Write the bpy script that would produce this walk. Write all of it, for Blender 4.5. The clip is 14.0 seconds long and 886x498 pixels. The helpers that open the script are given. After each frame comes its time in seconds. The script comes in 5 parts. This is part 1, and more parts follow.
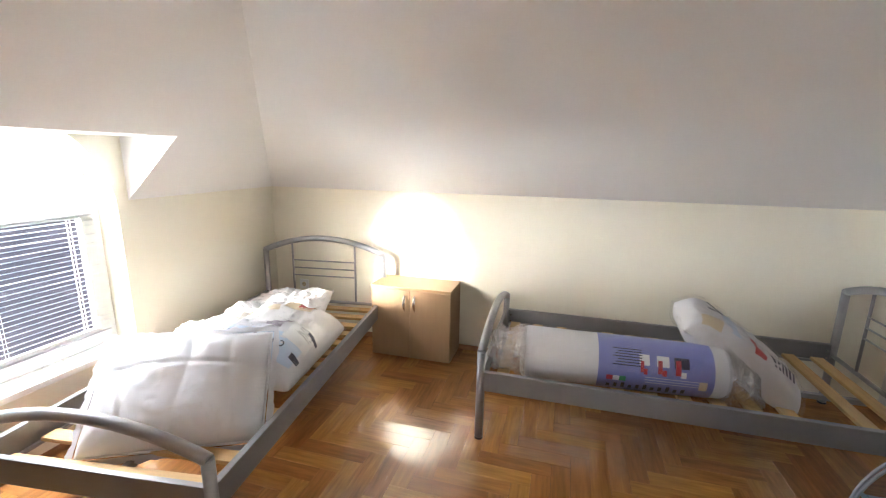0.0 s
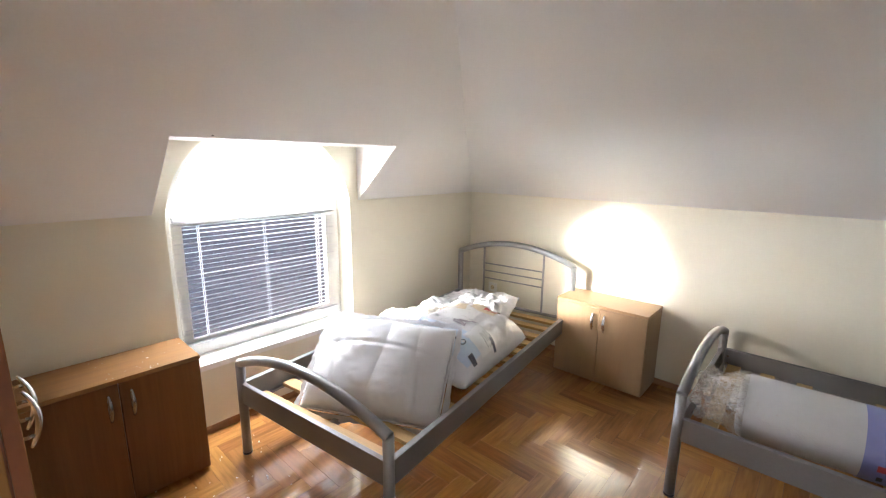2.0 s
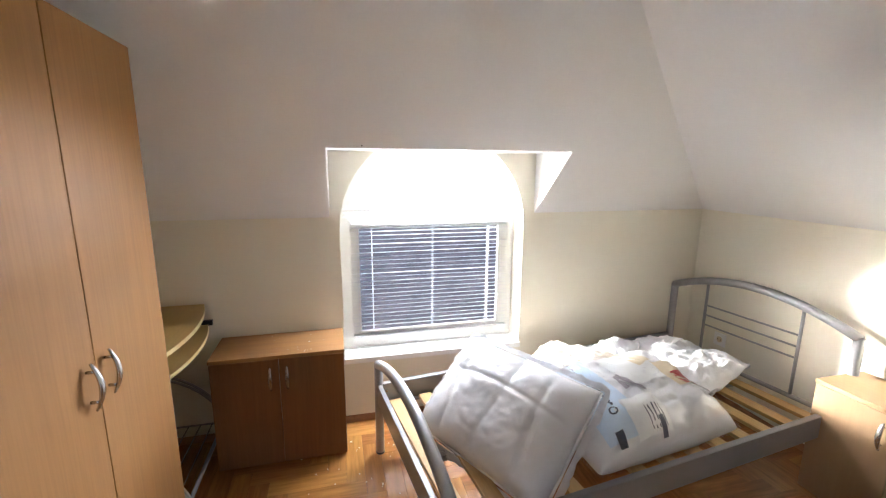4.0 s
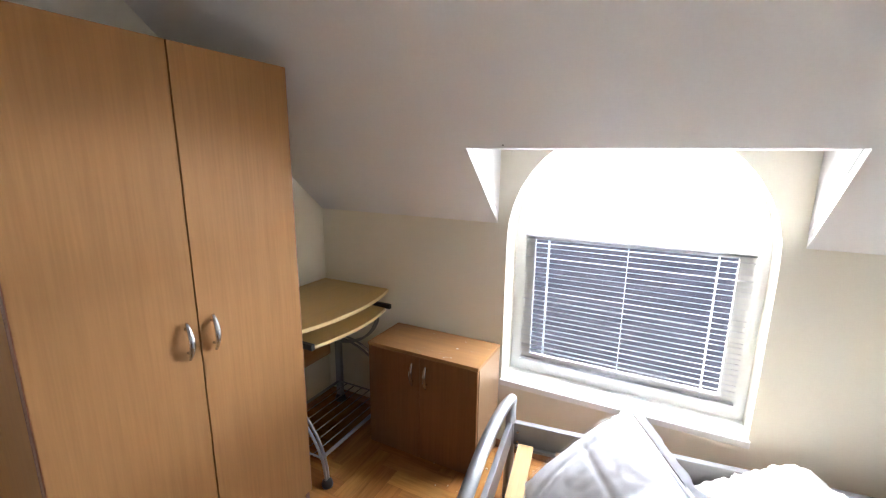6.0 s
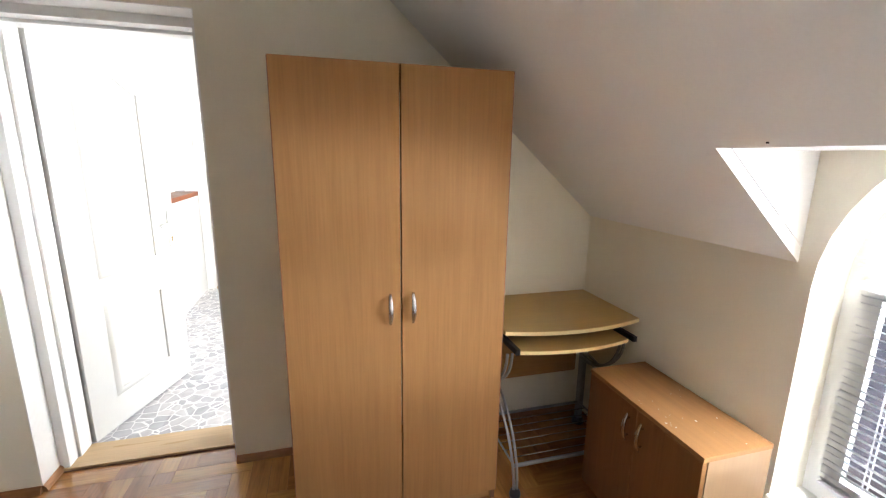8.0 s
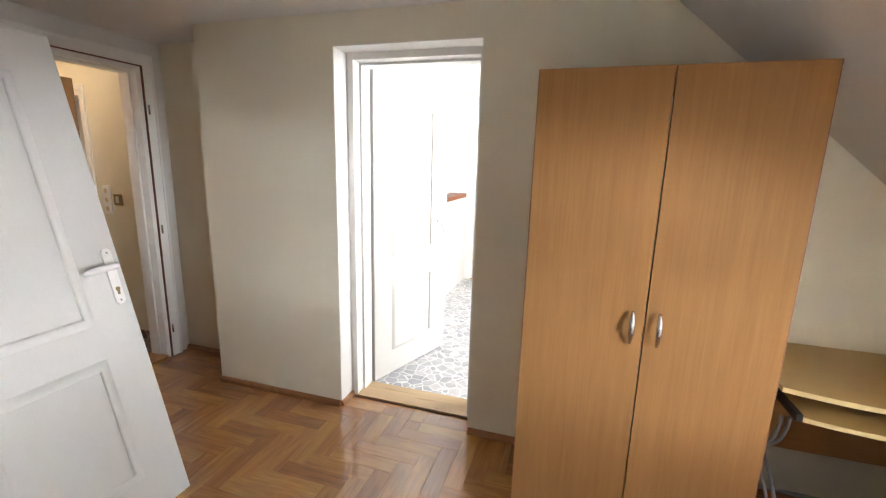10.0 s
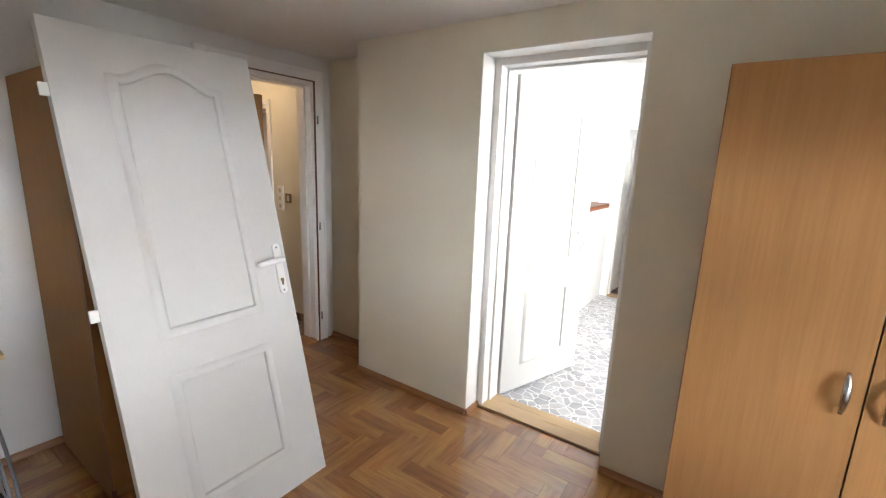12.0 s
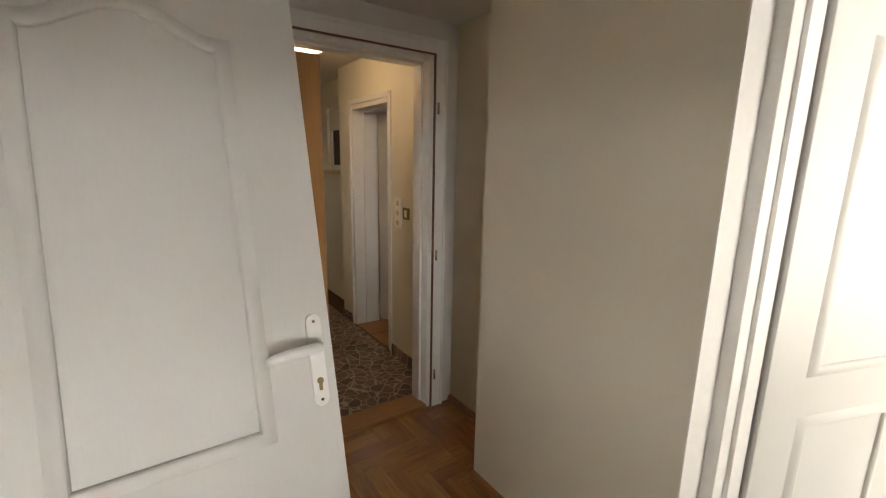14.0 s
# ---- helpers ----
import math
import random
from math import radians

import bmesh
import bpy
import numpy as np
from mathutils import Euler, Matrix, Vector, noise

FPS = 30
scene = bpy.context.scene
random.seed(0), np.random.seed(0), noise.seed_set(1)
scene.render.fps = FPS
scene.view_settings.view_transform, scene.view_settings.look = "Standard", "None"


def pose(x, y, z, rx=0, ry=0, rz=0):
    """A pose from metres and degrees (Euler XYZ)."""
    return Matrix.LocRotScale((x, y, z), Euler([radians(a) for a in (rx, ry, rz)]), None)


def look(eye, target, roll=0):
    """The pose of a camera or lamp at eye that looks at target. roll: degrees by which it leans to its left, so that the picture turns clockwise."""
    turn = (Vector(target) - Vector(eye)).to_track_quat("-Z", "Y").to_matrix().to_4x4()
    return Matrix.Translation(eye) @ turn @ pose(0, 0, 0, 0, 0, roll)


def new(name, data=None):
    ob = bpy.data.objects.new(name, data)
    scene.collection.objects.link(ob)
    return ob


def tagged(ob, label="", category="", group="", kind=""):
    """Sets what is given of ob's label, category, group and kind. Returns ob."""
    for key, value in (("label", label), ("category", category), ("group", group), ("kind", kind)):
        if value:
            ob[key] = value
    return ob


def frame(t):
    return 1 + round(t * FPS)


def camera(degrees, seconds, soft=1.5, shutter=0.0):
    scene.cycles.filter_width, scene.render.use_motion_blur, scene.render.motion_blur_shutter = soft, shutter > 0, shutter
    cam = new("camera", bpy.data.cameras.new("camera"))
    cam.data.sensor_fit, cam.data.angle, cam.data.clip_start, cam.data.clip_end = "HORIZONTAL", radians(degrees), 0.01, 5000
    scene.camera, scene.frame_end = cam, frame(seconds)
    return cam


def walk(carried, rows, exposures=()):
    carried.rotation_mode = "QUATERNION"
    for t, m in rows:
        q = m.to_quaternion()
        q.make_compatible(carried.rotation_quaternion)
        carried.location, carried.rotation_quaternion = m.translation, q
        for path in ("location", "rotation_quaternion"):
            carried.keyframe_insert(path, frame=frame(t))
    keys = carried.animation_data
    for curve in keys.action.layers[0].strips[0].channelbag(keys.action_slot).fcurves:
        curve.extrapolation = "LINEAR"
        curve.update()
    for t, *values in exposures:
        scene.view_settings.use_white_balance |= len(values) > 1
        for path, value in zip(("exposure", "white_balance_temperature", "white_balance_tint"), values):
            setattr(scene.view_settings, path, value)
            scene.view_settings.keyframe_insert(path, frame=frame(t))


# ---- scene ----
cam = camera(92.1, 14.0, soft=1.2)
PATH = [
    (0, (0.144, 0.134, 1.452), (-0.389, 2.014, 1.025), 0.9),
    (0.5, (0.166, 0.158, 1.446), (-0.605, 1.954, 1.022), 0.8),
    (1, (0.16, 0.173, 1.44), (-0.787, 1.883, 1.02), 0.8),
    (1.5, (0.151, 0.161, 1.452), (-0.963, 1.769, 1.039), 0.7),
    (2, (0.143, 0.202, 1.446), (-1.168, 1.657, 1.042), 0.6),
    (2.5, (0.142, 0.309, 1.448), (-1.351, 1.578, 1.051), 0.3),
    (3, (0.153, 0.443, 1.445), (-1.496, 1.506, 1.06), 0.3),
    (3.2, (0.168, 0.508, 1.439), (-1.547, 1.465, 1.061), 0.3),
    (5.3, (-0.044, 1.251, 1.513), (-1.956, 0.85, 1.085), 0.5),
    (5.5, (-0.086, 1.318, 1.502), (-1.963, 0.772, 1.078), 0.6),
    (6, (-0.244, 1.446, 1.497), (-1.984, 0.555, 1.072), 0.6),
    (6.5, (-0.382, 1.567, 1.502), (-1.916, 0.357, 1.078), 0.7),
    (7, (-0.512, 1.628, 1.488), (-1.751, 0.115, 1.065), 0.6),
    (7.5, (-0.635, 1.663, 1.5), (-1.528, -0.075, 1.074), 0.7),
    (8, (-0.748, 1.711, 1.494), (-1.27, -0.173, 1.074), 0.8),
    (8.5, (-0.818, 1.742, 1.486), (-0.984, -0.208, 1.071), 1.0),
    (9, (-0.806, 1.755, 1.485), (-0.655, -0.196, 1.072), 1.6),
    (9.2, (-0.795, 1.756, 1.486), (-0.544, -0.185, 1.074), 1.5),
    (11.3, (-0.685, 1.709, 1.504), (0.288, 0.009, 1.098), 2.7),
    (11.5, (-0.68, 1.698, 1.507), (0.345, 0.03, 1.098), 2.8),
    (12, (-0.663, 1.689, 1.508), (0.446, 0.075, 1.104), 2.1),
    (12.5, (-0.632, 1.648, 1.506), (0.554, 0.09, 1.101), 2.4),
    (13, (-0.468, 1.445, 1.491), (0.808, -0.039, 1.078), 2.7),
    (13.5, (-0.226, 1.135, 1.47), (1.169, -0.24, 1.063), 2.3),
    (14, (0.051, 0.842, 1.493), (1.652, -0.287, 1.094), 1.1),
]
walk(cam, [(t, look(eye, target, roll)) for t, eye, target, roll in PATH], exposures=[(0.0, 3.6, 6200, 10), (1.0, 3.28, 6100, 10), (2.0, 3.22, 6150, 10), (3.2, 3.2, 6200, 10), (5.3, 3.25, 5850, 10), (6.5, 3.26, 5850, 10), (9.0, 3.32, 6400, 10), (12.5, 3.26, 6200, 10), (13.5, 3.1, 6350, 10), (14.0, 2.62, 7150, 10)])

# ---- world, sun, large lights ----
SUN_WAY = Vector((0.78, 1.0, -0.275)).normalized()
world = bpy.data.worlds.new("world")
scene.world = world
world.use_nodes = True
wn = world.node_tree
sky = wn.nodes.new("ShaderNodeTexSky")
sky.sky_type = "NISHITA"
sky.sun_disc = False
sky.sun_elevation = radians(11.8)
sky.sun_rotation = radians(218)
wn.nodes["Background"].inputs["Strength"].default_value = 0.13
wn.links.new(sky.outputs["Color"], wn.nodes["Background"].inputs["Color"])


def lamp(name, kind, energy, colour, m, **more):
    data = bpy.data.lights.new(name, kind)
    data.energy, data.color = energy, colour
    for key, value in more.items():
        setattr(data, key, value)
    ob = new(name, data)
    ob.matrix_world = m
    return ob


lamp("sun", "SUN", 5.0, (1.0, 0.94, 0.86), look((0, 0, 0), SUN_WAY), angle=radians(8.0))
# sky light in the arched top of the dormer window, down to its sill and into the room, and in the window of the next room
lamp("sky_light_sill", "AREA", 1.7, (0.97, 0.97, 1.0), look((-2.235, 1.33, 1.40), (-2.215, 1.33, 1.20)), shape="RECTANGLE", size=0.70, size_y=0.12, spread=radians(100))
lamp("sky_light_dormer", "AREA", 4.4, (0.95, 0.96, 1.0), look((-2.56, 1.33, 1.50), (-1.76, 1.33, 0.62)), shape="RECTANGLE", size=0.95, size_y=0.5)
lamp("sky_light_next_room", "AREA", 9.0, (1.0, 0.98, 0.95), look((-2.55, -1.75, 1.45), (0, -1.7, 1.2)), shape="RECTANGLE", size=1.4, size_y=1.1)
lamp("hall_lamp_light", "POINT", 0.36, (1.0, 0.48, 0.17), pose(2.97, -0.09, 2.02), shadow_soft_size=0.09)


# ---- materials ----
def material(name, base, rough=0.5, metal=0.0, dark=0.85, scale=6.0, stretch=(1, 1, 1), fine=60.0, bump=0.05, coat=0.0, spots=0.0, random_hue=0.0, random_value=0.0, rough_var=0.08, coords="Object", gloss=0.5, island=False):
    """A surface with coarse and fine variation of colour, roughness and relief."""
    m = bpy.data.materials.new(name)
    m.use_nodes = True
    t = m.node_tree
    n, l = t.nodes, t.links
    p = n["Principled BSDF"]
    p.inputs["Metallic"].default_value = metal
    p.inputs["Coat Weight"].default_value = coat
    p.inputs["Coat Roughness"].default_value = 0.08
    p.inputs["Coat IOR"].default_value = 1.65
    p.inputs["Specular IOR Level"].default_value = gloss
    tc = n.new("ShaderNodeTexCoord")
    mp = n.new("ShaderNodeMapping")
    mp.inputs["Scale"].default_value = stretch
    l.new(tc.outputs[coords], mp.inputs["Vector"])
    chance = n.new("ShaderNodeNewGeometry").outputs["Random Per Island"] if island else n.new("ShaderNodeObjectInfo").outputs["Random"]
    coarse, grain = n.new("ShaderNodeTexNoise"), n.new("ShaderNodeTexNoise")
    for node, s, d in ((coarse, scale, 3), (grain, fine, 4)):
        node.noise_dimensions = "4D"
        node.inputs["Scale"].default_value, node.inputs["Detail"].default_value = s, d
        l.new(mp.outputs["Vector"], node.inputs["Vector"])
        if random_value:
            w = n.new("ShaderNodeMath")
            w.operation = "MULTIPLY"
            w.inputs[1].default_value = 40
            l.new(chance, w.inputs[0])
            l.new(w.outputs[0], node.inputs["W"])
    both = n.new("ShaderNodeMath")
    both.operation = "MULTIPLY_ADD"
    l.new(grain.outputs["Fac"], both.inputs[0])
    both.inputs[1].default_value = 0.5
    half = n.new("ShaderNodeMath")
    half.operation = "MULTIPLY"
    half.inputs[1].default_value = 0.5
    l.new(coarse.outputs["Fac"], half.inputs[0])
    l.new(half.outputs[0], both.inputs[2])
    ramp = n.new("ShaderNodeValToRGB")
    ramp.color_ramp.elements[0].position, ramp.color_ramp.elements[1].position = 0.34, 0.66
    ramp.color_ramp.elements[0].color = (*[c * dark for c in base], 1)
    ramp.color_ramp.elements[1].color = (*base, 1)
    l.new(both.outputs[0], ramp.inputs["Fac"])
    colour = ramp.outputs["Color"]
    if random_value:
        hsv = n.new("ShaderNodeHueSaturation")
        for socket, amount, mid in (("Value", random_value, 1.0), ("Hue", random_hue, 0.5)):
            r = n.new("ShaderNodeMapRange")
            r.inputs["To Min"].default_value, r.inputs["To Max"].default_value = mid - amount, mid + amount * (0.6 if socket == "Value" else 1)
            l.new(chance, r.inputs["Value"])
            l.new(r.outputs["Result"], hsv.inputs[socket])
        l.new(colour, hsv.inputs["Color"])
        colour = hsv.outputs["Color"]
    if spots:
        sp = n.new("ShaderNodeTexNoise")
        sp.inputs["Scale"].default_value, sp.inputs["Detail"].default_value = 2.3, 6
        l.new(tc.outputs[coords], sp.inputs["Vector"])
        sr = n.new("ShaderNodeMapRange")
        sr.inputs["From Min"].default_value, sr.inputs["From Max"].default_value = 0.62, 0.8
        sr.inputs["To Max"].default_value = spots
        l.new(sp.outputs["Fac"], sr.inputs["Value"])
        mix = n.new("ShaderNodeMix")
        mix.data_type = "RGBA"
        l.new(sr.outputs["Result"], mix.inputs["Factor"])
        l.new(colour, mix.inputs["A"])
        mix.inputs["B"].default_value = (*[c * 0.55 for c in base], 1)
        colour = mix.outputs["Result"]
    l.new(colour, p.inputs["Base Color"])
    rr = n.new("ShaderNodeMapRange")
    rr.inputs["To Min"].default_value, rr.inputs["To Max"].default_value = max(0.02, rough - rough_var), rough + rough_var
    l.new(coarse.outputs["Fac"], rr.inputs["Value"])
    l.new(rr.outputs["Result"], p.inputs["Roughness"])
    if bump:
        b = n.new("ShaderNodeBump")
        b.inputs["Strength"].default_value, b.inputs["Distance"].default_value = bump, 0.01
        l.new(both.outputs[0], b.inputs["Height"])
        l.new(b.outputs["Normal"], p.inputs["Normal"])
    return m


def stone_tile(name, light, dark, line):
    """Printed crazy-paving tile: broken stones with pale joints."""
    m = material(name, light, 0.3, fine=90, bump=0.02)
    t = m.node_tree
    n, l = t.nodes, t.links
    p = n["Principled BSDF"]
    tc = n.new("ShaderNodeTexCoord")
    info = n.new("ShaderNodeObjectInfo")
    add = n.new("ShaderNodeVectorMath")
    l.new(tc.outputs["Object"], add.inputs[0])
    l.new(info.outputs["Location"], add.inputs[1])
    edge, cell = n.new("ShaderNodeTexVoronoi"), n.new("ShaderNodeTexVoronoi")
    edge.feature = "DISTANCE_TO_EDGE"
    for v in (edge, cell):
        v.inputs["Scale"].default_value = 14.5
        l.new(add.outputs[0], v.inputs["Vector"])
    hue = n.new("ShaderNodeSeparateColor")
    l.new(cell.outputs["Color"], hue.inputs["Color"])
    ramp = n.new("ShaderNodeValToRGB")
    ramp.color_ramp.elements[0].color, ramp.color_ramp.elements[1].color = (*dark, 1), (*light, 1)
    l.new(hue.outputs["Red"], ramp.inputs["Fac"])
    noise_ = n.new("ShaderNodeTexNoise")
    noise_.inputs["Scale"].default_value, noise_.inputs["Detail"].default_value = 14, 6
    l.new(add.outputs[0], noise_.inputs["Vector"])
    mul = n.new("ShaderNodeMix")
    mul.data_type, mul.blend_type = "RGBA", "MULTIPLY"
    mul.inputs["Factor"].default_value = 0.6
    l.new(ramp.outputs["Color"], mul.inputs["A"])
    nr = n.new("ShaderNodeValToRGB")
    nr.color_ramp.elements[0].position, nr.color_ramp.elements[0].color = 0.3, (0.55, 0.55, 0.57, 1)
    nr.color_ramp.elements[1].position = 0.65
    l.new(noise_.outputs["Fac"], nr.inputs["Fac"])
    l.new(nr.outputs["Color"], mul.inputs["B"])
    joint = n.new("ShaderNodeMapRange")
    joint.inputs["From Min"].default_value, joint.inputs["From Max"].default_value = 0.028, 0.05
    l.new(edge.outputs["Distance"], joint.inputs["Value"])
    mix = n.new("ShaderNodeMix")
    mix.data_type = "RGBA"
    l.new(joint.outputs["Result"], mix.inputs["Factor"])
    mix.inputs["A"].default_value = (*line, 1)
    l.new(mul.outputs["Result"], mix.inputs["B"])
    l.new(mix.outputs["Result"], p.inputs["Base Color"])
    return m


def film_material(name, clear, rough=0.12, tint=(1, 1, 1), creases=24, relief=0.9):
    """Thin clear plastic film: mostly see-through, with glossy creases."""
    m = bpy.data.materials.new(name)
    m.use_nodes = True
    t = m.node_tree
    n, l = t.nodes, t.links
    n.remove(n["Principled BSDF"])
    see, shine, mix = n.new("ShaderNodeBsdfTransparent"), n.new("ShaderNodeBsdfGlossy"), n.new("ShaderNodeMixShader")
    see.inputs["Color"].default_value = (*tint, 1)
    shine.inputs["Roughness"].default_value = rough
    tc, tex, ramp, b = n.new("ShaderNodeTexCoord"), n.new("ShaderNodeTexNoise"), n.new("ShaderNodeMapRange"), n.new("ShaderNodeBump")
    tex.inputs["Scale"].default_value, tex.inputs["Detail"].default_value, tex.inputs["Distortion"].default_value = creases, 3, 1.2
    l.new(tc.outputs["Object"], tex.inputs["Vector"])
    ramp.inputs["From Min"].default_value, ramp.inputs["From Max"].default_value = 0.4, 0.75
    ramp.inputs["To Min"].default_value, ramp.inputs["To Max"].default_value = 1 - clear, min(1, (1 - clear) * 3.2)
    l.new(tex.outputs["Fac"], ramp.inputs["Value"])
    b.inputs["Strength"].default_value, b.inputs["Distance"].default_value = relief, 0.02
    l.new(tex.outputs["Fac"], b.inputs["Height"])
    l.new(b.outputs["Normal"], shine.inputs["Normal"])
    l.new(ramp.outputs["Result"], mix.inputs["Fac"])
    l.new(see.outputs[0], mix.inputs[1])
    l.new(shine.outputs[0], mix.inputs[2])
    l.new(mix.outputs[0], n["Material Output"].inputs["Surface"])
    return m


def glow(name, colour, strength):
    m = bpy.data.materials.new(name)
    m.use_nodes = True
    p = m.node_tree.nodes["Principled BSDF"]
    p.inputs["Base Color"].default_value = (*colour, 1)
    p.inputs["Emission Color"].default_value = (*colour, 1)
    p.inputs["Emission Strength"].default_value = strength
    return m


def glass(name):
    m = bpy.data.materials.new(name)
    m.use_nodes = True
    p = m.node_tree.nodes["Principled BSDF"]
    p.inputs["Transmission Weight"].default_value = 1
    p.inputs["Roughness"].default_value = 0.0
    p.inputs["IOR"].default_value = 1.1
    return m


M_WALL = material("cream_wall_paint", (0.80, 0.762, 0.645), 0.75, dark=0.955, scale=1.6, fine=140, bump=0.10, spots=0.10)
M_WHITE_WALL = material("white_wall_paint", (0.72, 0.715, 0.70), 0.75, dark=0.95, scale=1.6, fine=140, bump=0.10, spots=0.06)
M_CEIL = material("white_ceiling_paint", (0.78, 0.77, 0.755), 0.8, dark=0.955, scale=1.3, fine=120, bump=0.10, spots=0.05)
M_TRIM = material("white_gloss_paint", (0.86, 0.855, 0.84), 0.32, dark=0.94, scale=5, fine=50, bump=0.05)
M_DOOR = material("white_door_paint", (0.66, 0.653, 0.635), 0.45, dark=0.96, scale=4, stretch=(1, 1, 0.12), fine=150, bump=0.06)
M_PVC = material("white_window_plastic", (0.86, 0.86, 0.85), 0.3, dark=0.96, scale=6, fine=40, bump=0.02, spots=0.05)
M_BEECH = material("beech_laminate_upright", (0.36, 0.186, 0.069), 0.58, dark=0.80, scale=2.6, stretch=(13, 13, 0.5), fine=9, bump=0.02, gloss=0.12)
M_BEECH_X = material("beech_laminate_lengthwise", (0.36, 0.186, 0.069), 0.58, dark=0.80, scale=2.6, stretch=(0.5, 13, 13), fine=9, bump=0.02, spots=0.05, gloss=0.3)
# same beech with shade in its colour, for doors facing away from the window
M_BEECH_SHADE = material("shaded_beech_laminate", (0.25, 0.122, 0.047), 0.55, dark=0.80, scale=2.6, stretch=(13, 13, 0.5), fine=9, bump=0.02, gloss=0.15)
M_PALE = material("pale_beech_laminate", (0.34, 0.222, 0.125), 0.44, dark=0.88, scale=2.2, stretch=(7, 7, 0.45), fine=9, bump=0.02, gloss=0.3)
# the pale laminate again, lightened in colour for light falling on the top
M_PALE_LIT = material("pale_beech_lit_top", (0.42, 0.265, 0.14), 0.44, dark=0.88, scale=2.2, stretch=(0.45, 7, 7), fine=9, bump=0.02, gloss=0.3)
M_RIM = material("red_brown_edge_band", (0.22, 0.075, 0.032), 0.4, dark=0.8, scale=8, fine=60)
M_EDGE = material("dark_brown_edge_band", (0.16, 0.055, 0.025), 0.4, dark=0.7, scale=8, fine=60)
M_DESK = material("yellow_beech_desktop", (0.55, 0.36, 0.13), 0.4, dark=0.88, scale=2.0, stretch=(0.9, 12, 12), fine=9, bump=0.02)
M_DESK_EDGE = material("pale_yellow_edge_band", (0.74, 0.60, 0.30), 0.45, dark=0.92)
M_STEEL = material("silver_painted_steel", (0.31, 0.31, 0.32), 0.36, metal=0.55, dark=0.9, scale=9, fine=160, bump=0.03, spots=0.12)
M_RAIL = material("grey_painted_rail", (0.235, 0.235, 0.245), 0.42, metal=0.4, dark=0.88, scale=7, fine=180, bump=0.03, spots=0.15)
M_CHROME = material("brushed_nickel", (0.55, 0.55, 0.55), 0.25, metal=1.0, dark=0.9, fine=120, bump=0.01)
M_BLACK = material("black_plastic", (0.02, 0.02, 0.022), 0.45, dark=0.8)
M_SLAT = material("raw_pine_slat", (0.62, 0.40, 0.17), 0.6, dark=0.75, scale=3, stretch=(1, 16, 16), fine=8, bump=0.06, random_value=0.15)
M_PARQUET = material("oak_parquet", (0.47, 0.212, 0.060), 0.22, dark=0.56, scale=2.4, stretch=(1.3, 13, 8), fine=6, bump=0.03, coat=1.0, random_value=0.27, random_hue=0.006, rough_var=0.10)
M_PARQUET_X = material("oak_parquet_rows", (0.47, 0.212, 0.060), 0.22, dark=0.56, scale=2.4, stretch=(1.3, 13, 8), fine=6, bump=0.03, coat=1.0, random_value=0.27, random_hue=0.006, rough_var=0.10, island=True)
M_PARQUET_Y = material("oak_parquet_cross_rows", (0.47, 0.212, 0.060), 0.22, dark=0.56, scale=2.4, stretch=(13, 1.3, 8), fine=6, bump=0.03, coat=1.0, random_value=0.27, random_hue=0.006, rough_var=0.10, island=True)
M_JOINT = material("parquet_joint", (0.10, 0.05, 0.02), 0.6, dark=0.7)
M_SKIRT = material("brown_skirting_wood", (0.34, 0.15, 0.055), 0.35, dark=0.7, scale=3, stretch=(1, 1, 10), fine=20, bump=0.05)
M_SILLWOOD = material("varnished_threshold_wood", (0.60, 0.42, 0.23), 0.3, dark=0.8, scale=2.5, stretch=(1, 14, 14), fine=9, bump=0.03)
M_OAKSILL = material("dark_oak_threshold_wood", (0.40, 0.20, 0.075), 0.3, dark=0.75, scale=2.5, stretch=(14, 1, 14), fine=9, bump=0.03)
M_TILE = stone_tile("grey_stone_print_tile", (0.64, 0.63, 0.64), (0.40, 0.41, 0.45), (0.80, 0.80, 0.80))
M_HALLTILE = stone_tile("brown_stone_print_tile", (0.25, 0.17, 0.13), (0.10, 0.065, 0.05), (0.46, 0.40, 0.33))
M_COTTON = material("white_quilt_fabric", (0.70, 0.70, 0.72), 0.75, dark=0.95, scale=5, fine=90, bump=0.25)
M_WRAP = material("white_quilt_in_clear_wrap", (0.70, 0.695, 0.72), 0.5, dark=0.95, scale=7, fine=60, bump=0.16, coat=0.35)
M_SOILED = material("soiled_white_pillow", (0.66, 0.62, 0.55), 0.8, dark=0.8, scale=5, fine=70, bump=0.3, spots=0.6)
M_FILM = film_material("clear_plastic_film", 0.95, creases=14, relief=0.45)
M_FILM_LOOSE = film_material("loose_plastic_film", 0.86, creases=20)
M_FILM_END = film_material("gathered_plastic_film", 0.72, creases=34)
M_PINK = material("pink_wrapped_mattress", (0.72, 0.19, 0.12), 0.4, dark=0.9, scale=4, fine=30, bump=0.15, coat=0.5)
M_BLUE = material("blue_printed_label", (0.24, 0.27, 0.62), 0.3, dark=0.85, scale=9, fine=50, bump=0.05, coat=0.4)
M_PALEBLUE = material("pale_blue_print", (0.55, 0.66, 0.80), 0.35, dark=0.9, coat=0.4)
M_RED = material("red_print", (0.55, 0.05, 0.06), 0.35, dark=0.85, coat=0.4)
M_GREEN = material("green_print", (0.05, 0.33, 0.13), 0.35, dark=0.85, coat=0.4)
M_INK = material("dark_ink", (0.05, 0.05, 0.09), 0.4, dark=0.8, coat=0.4)
M_PAPER = material("white_print", (0.80, 0.80, 0.80), 0.4, dark=0.93, coat=0.4)
M_CREAMPRINT = material("cream_print", (0.70, 0.58, 0.40), 0.4, dark=0.85, coat=0.4)
